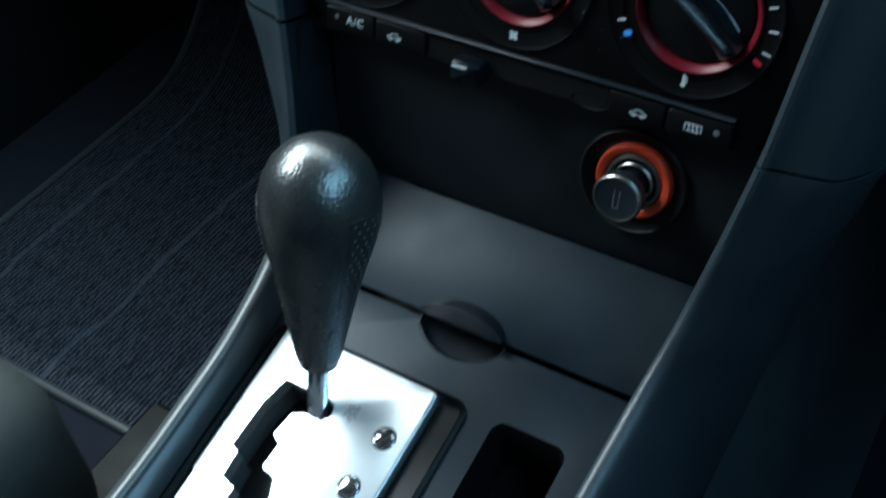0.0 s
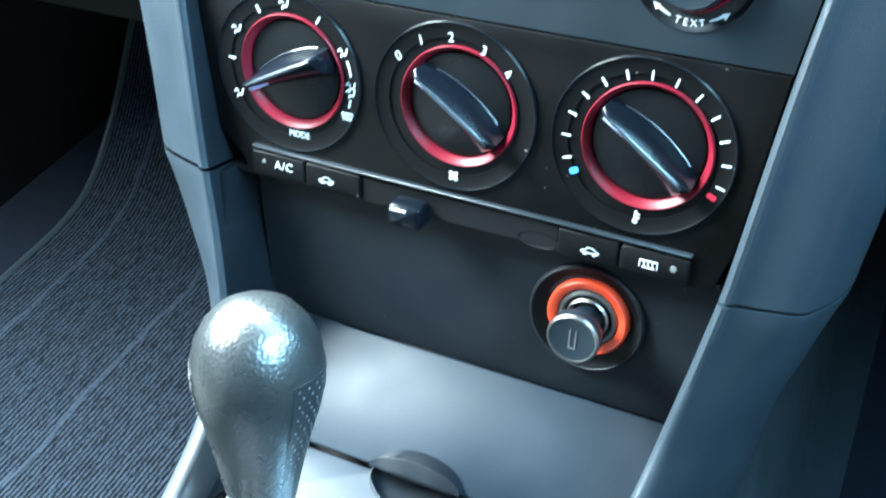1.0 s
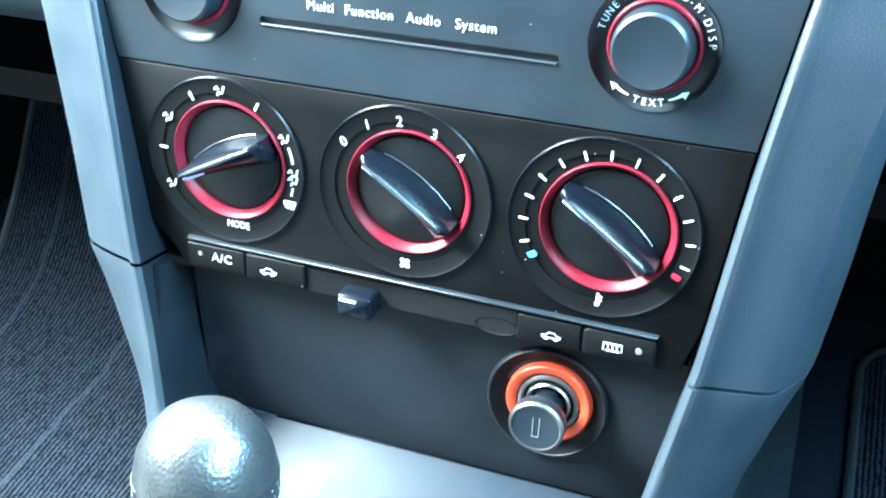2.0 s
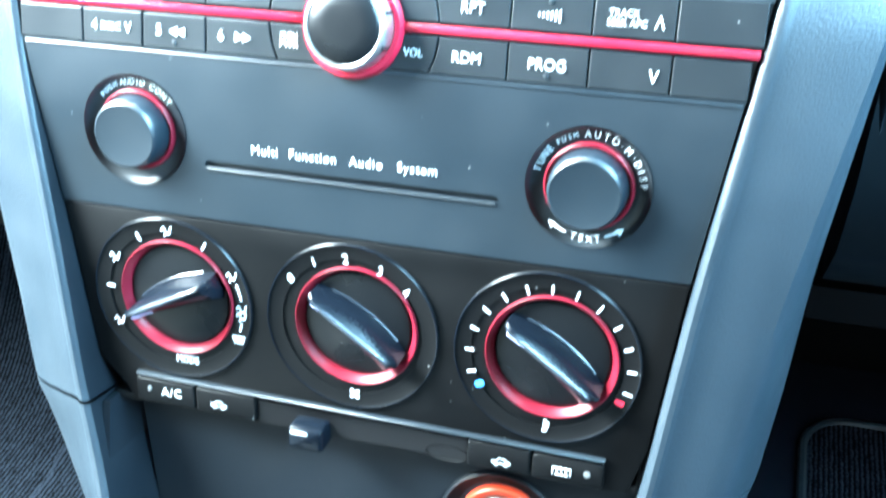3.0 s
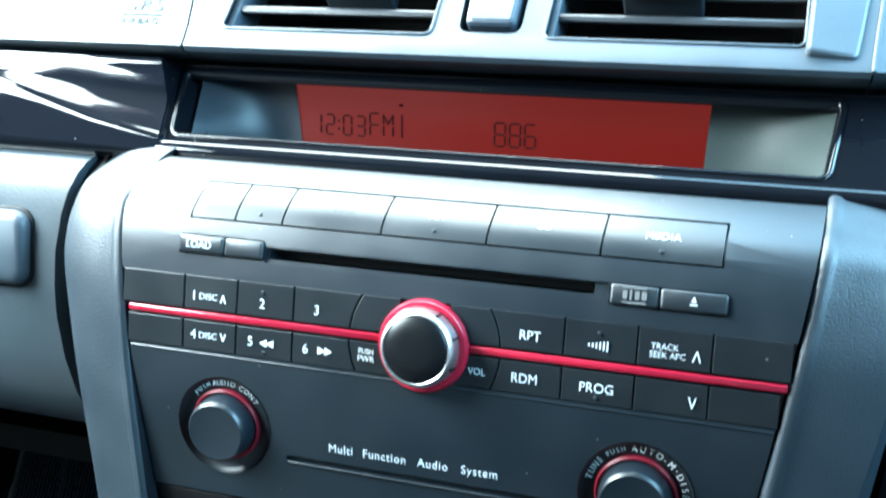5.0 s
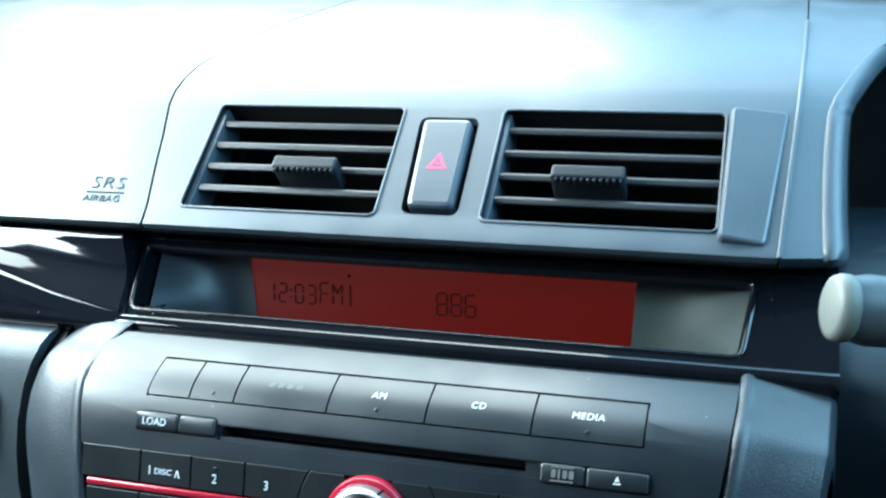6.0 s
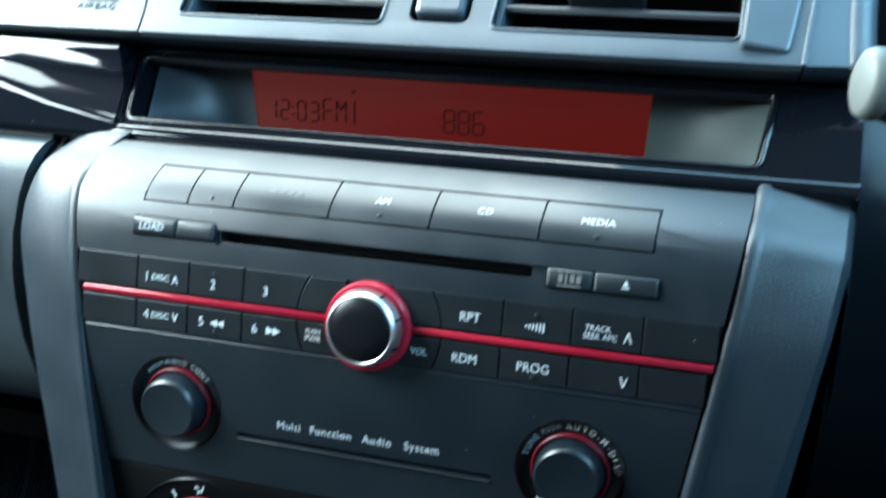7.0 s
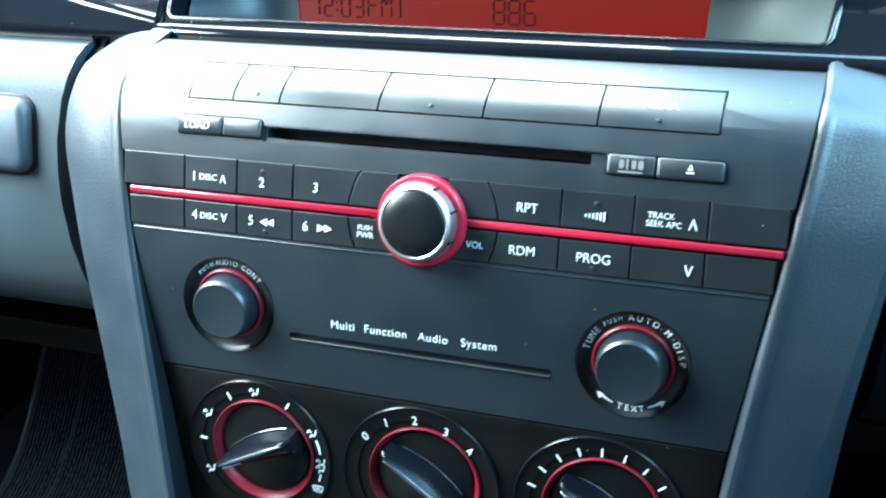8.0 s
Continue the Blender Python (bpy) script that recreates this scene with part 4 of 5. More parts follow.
# ---- ashtray lid and console top ----
lid = thing("ashtray_lid", (0, -0.007, -0.115), "satin grey hinged ashtray lid with a centre latch", "console lid")
cut_lens = [(0.0232 * math.cos(radians(a)), -0.0580 + 0.0140 * math.sin(radians(a)) * (1 - 0.25 * math.cos(radians(a)) ** 2)) for a in range(0, 360, 12)]
lid_body = slab([(-0.0893, -0.0557), (0.0893, -0.0557), (0.0985, -0.0008), (-0.0985, -0.0008)], -0.004, 0.0, 0.0008, LID)
part("lid_panel", lid_body, LIDM, lid)
tab_rows = []
for i in range(25):
    x = -0.0214 + 0.0428 * i / 24
    arc = 0.0118 * math.sqrt(max(0.0, 1 - (x / 0.0216) ** 2)) + 0.0012
    tab_rows.append([(x, -0.0571 + arc * q, z) for q, z in ((1.04, -0.001), (1.0, 0.0003), (0.60, 0.0052), (0.56, 0.0054), (0.08, 0.0050), (0.01, 0.0044), (0.0, 0.0034), (0.0, -0.004))])
part("latch_tab", strip(tab_rows), LATCHM, lid, "glossy dark latch tab with a sharp crest", frame_m=M @ LID, smooth=24)

console = thing("gear_console", (0, -0.12, -0.20), "satin grey centre console round the gear selector", "car console", kind="structure")
top_pts = [(-0.0885, 0.0063), (-0.0885, -0.300), (0.0885, -0.300), (0.0885, 0.0063)]
top = carve(slab(top_pts, -0.006, 0.0, 0.0006, GEAR), [
    slab(rounded(0.1045, 0.260, 0.008, 5, cx=-0.0297, cy=-0.0240 - 0.130), -0.03, 0.03, 0, GEAR),
    slab(rounded(0.0350, 0.090, 0.006, 5, cx=0.0524, cy=-0.0250 - 0.045), -0.03, 0.03, 0, GEAR),
    slab([(x * 0.94, y + 0.0580 + 0.0062) for x, y in cut_lens], -0.02, 0.03, 0, GEAR)])
part("console_top", top, LIDM, console, smooth=30)
part("pocket_lip", slab(rounded(0.0350, 0.090, 0.006, 5, cx=0.0524, cy=-0.070), -0.045, -0.040, 0, GEAR), BLACK, console)
wall_out, wall_in = rounded(0.0352, 0.0902, 0.006, 5, cx=0.0524, cy=-0.070), rounded(0.0330, 0.086, 0.005, 5, cx=0.0524, cy=-0.070)
part("pocket_wall", strip([[(x, y, z) for x, y in p] for p, z in ((wall_out, -0.0005), (wall_in, -0.003), (wall_in, -0.042))], close=True), BLACK, console, frame_m=M @ GEAR)
# recess shade is part of this colour
part("latch_recess", lathe([(0.0236, 0.0002), (0.0231, 0.0004), (0.0226, -0.0006), (0.0205, -0.0050), (0.0160, -0.0072), (0, -0.0080)], 48, GEAR @ Matrix.Translation((0, 0.0062, 0)) @ Matrix.Diagonal((0.94, 0.60, 1, 1))), SHADEDM, console)

# ---- gear selector ----
selector = thing("gear_selector", (-0.0395, -0.086, -0.165), "automatic gear selector with leather knob in a silver gate plate", "gear lever")
gate_frame_out, gate_frame_in = rounded(0.1045, 0.260, 0.008, 5, cx=-0.0297, cy=-0.154), rounded(0.0860, 0.250, 0.004, 5, cx=-0.0342, cy=-0.154)
part("gate_frame", strip([[(x, y, z) for x, y in p] for p, z in ((gate_frame_out, -0.006), (gate_frame_out, 0.0012), (inset(gate_frame_out, 0.0016), 0.0022), (inset(gate_frame_out, 0.0030), 0.0005), (gate_frame_in, -0.001), (gate_frame_in, -0.01))], close=True), HVAC, selector, frame_m=M @ GEAR)
gate = [(-0.0625, -0.0500), (-0.0520, -0.0500), (-0.0470, -0.0520), (-0.0400, -0.0500), (-0.0345, -0.0520), (-0.0335, -0.0570), (-0.0365, -0.0610), (-0.0450, -0.0610), (-0.0505, -0.0635), (-0.0525, -0.0750), (-0.0475, -0.0780), (-0.0480, -0.0900), (-0.0405, -0.0920), (-0.0370, -0.1000), (-0.0370, -0.1500), (-0.0560, -0.1500),
        (-0.0540, -0.1040), (-0.0620, -0.1020), (-0.0625, -0.0895), (-0.0668, -0.0880), (-0.0660, -0.0640)]
slit = rounded(0.0022, 0.018, 0.001, 3, cx=-0.0750, cy=-0.113)
gate = [(x + 0.0020, y) for x, y in gate]
plate_bm = carve(slab(rounded(0.0835, 0.245, 0.0035, 4, cx=-0.0342, cy=-0.0262 - 0.1225), -0.004, 0.0040, 0.0012, GEAR), [slab(gate, -0.02, 0.02, 0, GEAR), slab(slit, -0.002, 0.02, 0, GEAR)])
part("gate_plate", plate_bm, PLATE, selector, "satin silver gate plate", smooth=30)
part("gate_well", box(-0.070, -0.032, -0.155, -0.047, -0.022, -0.0185), BLACK, selector, frame_m=M @ GEAR)
# well wall coloured grey as if lit, over a black floor
part("gate_well_wall", strip([[(x, y, z) for x, y in g] for g, z in ((inset(gate[::-1] if area2(gate) < 0 else gate, -0.0006), -0.003), (inset(gate[::-1] if area2(gate) < 0 else gate, -0.0006), -0.02))], close=True), LITCONSOLE, selector, frame_m=M @ GEAR)
for x, y, turn in ((-0.0036, -0.0554, 55), (-0.0060, -0.0812, 60)):
    sm = GEAR @ Matrix.Translation((x, y, 0.0040)) @ Matrix.Rotation(radians(turn), 4, "Z")
    screw = part("plate_screw", lathe([(0.0056, -0.001), (0.0056, 0.0004), (0.0050, 0.0009), (0.0044, 0.0003), (0.0040, 0.0012), (0.0020, 0.0019), (0, 0.0020)], 32, sm), STEEL, selector)
    part("screw_slot", box(-0.0042, 0.0042, -0.0008, 0.0008, 0.0008, 0.0021), BLACK, screw, frame_m=M @ sm)

LEVER_FOOT, LEVER_TOP = Vector((-0.0392, -0.0862, -0.1640)), Vector((-0.0440, -0.0715, -0.0250))
axis = (LEVER_TOP - LEVER_FOOT).normalized()
lever_x = (Vector((1, 0, 0)) - axis * axis.x).normalized()
lever_m = Matrix((lever_x, axis.cross(lever_x), axis)).transposed().to_4x4()
lever_m.translation = LEVER_TOP
part("lever_shaft", lathe([(0.0050, -0.160), (0.0048, -0.1055), (0.0, -0.1055)], 24, lever_m), STEEL, selector, "polished steel shaft")
KNOB = [(0.0, 0.0), (0.0080, -0.0012), (0.0150, -0.0048), (0.0205, -0.0105), (0.0240, -0.0175), (0.0260, -0.0265), (0.0258, -0.0350), (0.0238, -0.0450), (0.0204, -0.0570), (0.0174, -0.0690), (0.0146, -0.0820), (0.0119, -0.0950), (0.0104, -0.1030), (0.0092, -0.1080), (0.0060, -0.1100), (0.0, -0.1100)]
KNOB = [(r * 0.965, z * 0.985 - 0.0014) for r, z in KNOB]
grip = part("knob", lathe(KNOB, 56, lever_m), LEATHER, selector, "black wrinkled leather knob", smooth=80)
for a0 in (14, 194):
    side_rows = [(r + 0.0002, z) for r, z in KNOB[5:13]]
    band = part("grip_panel", lathe([(side_rows[0][0] - 0.0012, side_rows[0][1] + 0.0004)] + side_rows + [(side_rows[-1][0] - 0.0012, side_rows[-1][1] - 0.0004)], 16, lever_m, a0 - 40, a0 + 40), PERF, grip, "perforated leather side panel")
    dots = []
    for row in range(22):
        z = -0.030 - 0.0031 * row
        r = float(np.interp(-z, [-q for _, q in KNOB], [q for q, _ in KNOB])) + 0.0003
        for c in range(7):
            a = radians(a0 - 34 + 10.8 * c + (4.3 if row % 2 else 0))
            d = Matrix.Translation((r * math.cos(a), r * math.sin(a), z)) @ Matrix.Rotation(a, 4, "Z") @ Matrix.Rotation(math.pi / 2, 4, "Y")
            dots.append(lathe([(0.00055, -0.0002), (0.00045, 0.0001), (0, 0.0001)], 6, lever_m @ d))
    part("perforation", joined(*dots), GREYPRINT, band, smooth=0)["kind"] = "stuff"

# ---- display under the vents ----
BEZ = plane_frame((0, 0.0720, 0.2134), (0, 0.0300, 0.0262))


def prism(section, x0, x1):
    """A bar of that y, z section along x."""
    bm = strip([[(x, y, z) for y, z in section] for x in (x0, x1)], close=True)
    bm.verts.ensure_lookup_table()
    k = len(section)
    bm.faces.new([bm.verts[i] for i in range(k)]), bm.faces.new([bm.verts[k + i] for i in range(k)])
    return bm


display = thing("dash_display", (0, 0.10, 0.165), "piano-black dash display with a red backlit clock and radio readout", "dashboard display")
mouth = [(x + (y + 0.02) / 0.04 * (-0.0090 if x < 0 else 0.0045), y) for x, y in rounded(0.2755, 0.0398, 0.005, 6, cx=-0.0012, cy=0.0)]


def bow(y):
    """The bezel's face is gently domed, out of its plane."""
    return -1.6 * y * y


def bezel_face(x0, x1, y0, y1):
    """The bezel's face: a ring between the display's mouth and its outer edge."""
    outer = []
    for i, (x, y) in enumerate(mouth):
        corner, step = divmod(i, 7)
        ex, ey = (x1 if x > 0 else x0), (y1 if y > 0 else y0)
        on_side = step < 3 if corner % 2 == 0 else step > 3
        if x < 0:
            ex = -0.1459 - (y1 if ey == y1 and step == 3 else y0 if step == 3 else y) * 0.225
        outer.append((ex, ey) if step == 3 else (ex, y) if on_side else (x, ey))
    rows = []
    for u in (0, 0.25, 0.5, 0.75, 1.0):
        row = [(a + (c - a) * u, b + (d - b) * u) for (a, b), (c, d) in zip(mouth, outer)]
        rows.append([tuple(BEZ @ Vector((x, y, bow(y)))) for x, y in row])
    return strip(rows, close=True)


def ribbon(section, x0, x1):
    """An open skin of that y, z section along x."""
    return strip([[(x, y, z) for y, z in section] for x in (x0, x1)])


def smooth_section(points, steps=5):
    """The points joined by a smooth curve."""
    out = []
    for i in range(len(points) - 1):
        p = [Vector(points[min(max(i + k, 0), len(points) - 1)]) for k in (-1, 0, 1, 2)]
        for s in range(steps):
            u = s / steps
            out.append(tuple(0.5 * (2 * p[1] + (p[2] - p[0]) * u + (2 * p[0] - 5 * p[1] + 4 * p[2] - p[3]) * u * u + (3 * p[1] - p[0] - 3 * p[2] + p[3]) * u ** 3)))
    return out + [tuple(points[-1])]


def on_bezel(y):
    p = BEZ @ Vector((0, y, bow(y)))
    return p.y, p.z


LOWER_LIP = smooth_section([on_bezel(-0.0225), (0.0532, 0.1990), (0.0504, 0.1968), (0.0498, 0.1940), (0.0520, 0.1905), (0.0580, 0.1860)])
UPPER_EDGE = smooth_section([on_bezel(0.0225), (0.0905, 0.2285), (0.1000, 0.2300), (0.1450, 0.2302)])
part("bezel", joined(bezel_face(-0.1520, 0.1715, -0.0225, 0.0225), ribbon(LOWER_LIP, -0.1408, 0.1715), ribbon(UPPER_EDGE, -0.1508, 0.1715)), GLOSS, display, "piano-black bezel", smooth=70)
wall_rows = []
for d, z in ((0.0, 0.0), (0.0004, 0.0007), (0.0012, 0.0009), (0.0022, 0.0003), (0.0030, -0.0010), (0.0034, -0.0026)):
    wall_rows.append([tuple(BEZ @ Vector((x, y, bow(y) + z))) for x, y in inset(mouth if area2(mouth) > 0 else mouth[::-1], d)])
part("bezel_rim", strip(wall_rows, close=True), GLOSS, display, smooth=60)
inner = inset(mouth if area2(mouth) > 0 else mouth[::-1], 0.0034)
part("recess_shell", strip([wall_rows[-1], [(x, 0.1050, 0.2025 + 0.0225 / 0.0178 * y) for x, y in inner]], close=True), BLACK, display, smooth=0)
left_edge = [p for p in sorted(inner, key=lambda q: q[0] + 0.225 * q[1])[:8]]
low_edge, high_edge = min(left_edge, key=lambda q: q[1]), max(left_edge, key=lambda q: q[1])
bevel_rows = []
for u in (0.04, 0.96):
    x, y = (low_edge[k] + (high_edge[k] - low_edge[k]) * u for k in (0, 1))
    p = BEZ @ Vector((x - 0.0018, y, bow(y) - 0.0008))
    bevel_rows.append([tuple(p), tuple(p + Vector((0.0080, 0.0070, -0.0052)))])
part("bezel_bevel", strip(bevel_rows), GLOSS, display)
part("screen", box(-0.0978, 0.0897, 0.1018, 0.1035, 0.1800, 0.2240), LCD, display, "red backlit liquid crystal screen")
for side, x0 in ((-1, -0.0978), (1, 0.0897)):
    rows = []
    for i in range(9):
        z = 0.1800 + 0.0448 * i / 8
        y_b = min(max((z - 0.2134) / 0.658, -0.0178), 0.0178)
        x1 = -0.1390 + 0.0030 - (y_b + 0.02) / 0.04 * 0.0090 + 0.0055 if side < 0 else 0.1365 - 0.0028 + (y_b + 0.02) / 0.04 * 0.0045
        near = max(0.0620, 0.0780 + (z - 0.2134) * 1.144)
        xs = x0 - side * (0.0040 if side < 0 else 0.0025) * (0.2248 - z) / 0.0448
        rows.append([(xs + (x1 - xs) * u, 0.1012 - (0.1012 - near) * u ** 2.6, z) for u in [k / 14 for k in range(15)]])
    # the cheek facing the passenger window is coloured as lit, the other as shaded
    part("screen_cheek", strip(rows), CHEEKLIT if side > 0 else CHEEKSHADE, display, "curved inner side of the display recess", smooth=70)


SEGMENTS = {"0": "abcdef", "1": "bc", "2": "abged", "3": "abgcd", "6": "afgedc", "8": "abcdefg", "F": "afge", "M": "fbecxy", "I": "m", ":": ":."}


def segment_digit(ch, w, h, m):
    """A character of the display built of thin bars, each a mesh: the first carries the rest."""
    t = 0.0008
    places = {"a": (0, h / 2, w - t, t, 0), "g": (0, 0, w - t, t, 0), "d": (0, -h / 2, w - t, t, 0), "f": (-w / 2, h / 4, t, h / 2 - t, 0), "b": (w / 2, h / 4, t, h / 2 - t, 0),
              "e": (-w / 2, -h / 4, t, h / 2 - t, 0), "c": (w / 2, -h / 4, t, h / 2 - t, 0), "m": (0, 0, t, h, 0), "x": (-w / 4, h / 4, t, h * 0.5, 30), "y": (w / 4, h / 4, t, h * 0.5, -30), ".": (0, -h * 0.2, t, t * 1.4, 0), ":": (0, h * 0.2, t, t * 1.4, 0)}
    digit = None
    for k in SEGMENTS[ch]:
        x, y, a, b, turn = places[k]
        made = part("segment" if digit else "readout_digit", bar(x, y, a, b, m, turn), LCDINK, digit or display)
        digit = digit or made


def readout(word, x, z, h, pitch, w):
    """Each character of the readout is a part of its own."""
    for i, ch in enumerate(word):
        segment_digit(ch, w, h, plane_frame((x + pitch * i, 0.1016, z), (0, 0, 1)))


readout("1", -0.0872, 0.2026, 0.0090, 0.0, 0.0036)
readout("2", -0.0808, 0.2026, 0.0090, 0.0, 0.0040)
readout(":", -0.0765, 0.2026, 0.0090, 0.0, 0.0)
readout("03", -0.0722, 0.2026, 0.0090, 0.0066, 0.0040)
readout("FMI", -0.0588, 0.2036, 0.0105, 0.0066, 0.0046)
readout("886", 0.0002, 0.2026, 0.0102, 0.0068, 0.0048)
part("readout_dot", bar(0, 0, 0.0018, 0.0011, plane_frame((-0.0460, 0.1016, 0.2130), (0, 0, 1))), LCDINK, display)

# trim strip running on towards the passenger door: a rolled front edge that grows away from the display, a ramp and a steep upper face
STRIP_NEAR = [(0.0580, 0.1860), (0.0520, 0.1905), (0.0498, 0.1940), (0.0502, 0.1962), (0.0508, 0.1984), (0.0515, 0.2000), (0.0526, 0.2013), (0.0544, 0.2026), (0.0590, 0.2064), (0.0638, 0.2104), (0.0672, 0.2140), (0.0696, 0.2185), (0.0720, 0.2250), (0.0745, 0.2322), (0.0785, 0.2300)]
STRIP_FAR = [(0.0580, 0.1860), (0.0520, 0.1905), (0.0498, 0.1940), (0.0507, 0.1995), (0.0519, 0.2058), (0.0532, 0.2110), (0.0544, 0.2136), (0.0562, 0.2154), (0.0598, 0.2178), (0.0632, 0.2200), (0.0656, 0.2218), (0.0676, 0.2246), (0.0700, 0.2285), (0.0728, 0.2328), (0.0785, 0.2300)]


def strip_row(k, x, slant):
    """The strip's section at x; its end beside the display leans with the display's mouth."""
    near, far = (smooth_section(sec, 4) for sec in (STRIP_NEAR, STRIP_FAR))
    row = [(a + (c - a) * k, b + (d - b) * k) for (a, b), (c, d) in zip(near, far)] + [(0.1000, 0.2296), (0.1450, 0.2298), (0.1450, 0.1800)]
    return [(x - slant * (z - 0.2134) * 0.34, y, z) for y, z in row]


strip_rows = [strip_row(k, x, slant) for k, x, slant in ((0.0, -0.1447, 1.0), (0.12, -0.1520, 0.8), (0.5, -0.1760, 0.3), (1.0, -0.2000, 0.0), (1.5, -0.2280, 0.0), (1.6, -0.2600, 0.0), (1.6, -0.7600, 0.0))]
strip_bm = strip(strip_rows, close=True)
strip_bm.verts.ensure_lookup_table()
strip_k = len(strip_rows[0])
strip_bm.faces.new([strip_bm.verts[i] for i in range(strip_k)]), strip_bm.faces.new([strip_bm.verts[len(strip_bm.verts) - strip_k + i] for i in range(strip_k)])
solid("dash_trim_strip", strip_bm, GLOSS, "piano-black lacquered strip across the passenger dashboard", "dash trim", smooth=60)

# ---- upper dashboard with the vents ----
UPPER = [(0.0980, 0.2290, 0.0), (0.0800, 0.2330, 0.0), (0.0728, 0.2360, 0.0), (0.0712, 0.2385, 0.0), (0.0735, 0.2412, 0.0), (0.0800, 0.2470, 0.0015), (0.0950, 0.2620, 0.006), (0.1100, 0.2770, 0.010), (0.1245, 0.2915, 0.0145),
         (0.1310, 0.2975, 0.015), (0.1400, 0.3040, 0.0145), (0.1520, 0.3105, 0.013), (0.1750, 0.3195, 0.009), (0.2200, 0.3330, 0.000), (0.3000, 0.3500, -0.012), (0.4500, 0.3700, -0.025), (0.6600, 0.3800, -0.03)]


def dash_skin(left, right, n, drop=0.005):
    """The upper dashboard between two edges, with some thickness; left and right give x at each profile point."""
    rows_out, rows_in = [], []
    for i, (y, z, bulge) in enumerate(UPPER):
        a, b = left(y, z, bulge), right(y, z, bulge)
        y0, z0, _ = UPPER[max(i - 1, 0)]
        y1, z1, _ = UPPER[min(i + 1, len(UPPER) - 1)]
        t = Vector((y1 - y0, z1 - z0)).normalized()
        ins = Vector((t.y, -t.x)) * drop
        rows_out.append([(a + (b - a) * k / n, y, z) for k in range(n + 1)])
        rows_in.append([(a + (b - a) * k / n, y + ins.x, z + ins.y) for k in range(n + 1)])
    ring = [o + inn[::-1] for o, inn in zip(rows_out, rows_in)]
    bm = strip(ring, close=True)
    bm.verts.ensure_lookup_table()
    k = len(ring[0])
    bm.faces.new([bm.verts[i] for i in range(k)]), bm.faces.new([bm.verts[len(bm.verts) - k + i] for i in range(k)])
    return bm


def seam_left(y, z, bulge):
    return -0.1378 - bulge


def seam_right(y, z, bulge):
    return 0.1470 + (z - 0.238) * 0.095


def soft_corners(pts, r, n=4):
    """The outline with its corners rounded off over a length r."""
    res = []
    for i, q in enumerate(pts):
        q, a, b = Vector(q), Vector(pts[i - 1]), Vector(pts[(i + 1) % len(pts)])
        p0, p1 = q + (a - q).normalized() * r, q + (b - q).normalized() * r
        res += [tuple(p0 * (1 - k / n) ** 2 + q * 2 * (k / n) * (1 - k / n) + p1 * (k / n) ** 2) for k in range(n + 1)]
    return res


vent_unit = thing("centre_vent_panel", (0, 0.10, 0.240), "grey dashboard centre panel with two air vents and the hazard switch", "dashboard panel")
VENT_Y0, VENT_Y1 = -0.0015, 0.0630
holes = {"left": (-0.1228, -0.0245), "right": (0.0232, 0.1234)}
cuts = [slab(rounded(b - a, VENT_Y1 - VENT_Y0, 0.003, 3, cx=(a + b) / 2, cy=(VENT_Y0 + VENT_Y1) / 2), -0.02, 0.02, 0, VENT) for a, b in holes.values()]
hazard_out = [(-0.0104, 0.0038), (0.0108, 0.0038), (0.0102, 0.0545), (-0.0135, 0.0545)]
cuts.append(slab(soft_corners([(-0.0130, 0.0008), (0.0134, 0.0008), (0.0127, 0.0575), (-0.0162, 0.0575)], 0.0050), -0.02, 0.02, 0, VENT))
part("panel", carve(dash_skin(seam_left, seam_right, 1), cuts), VENTP, vent_unit, smooth=30)
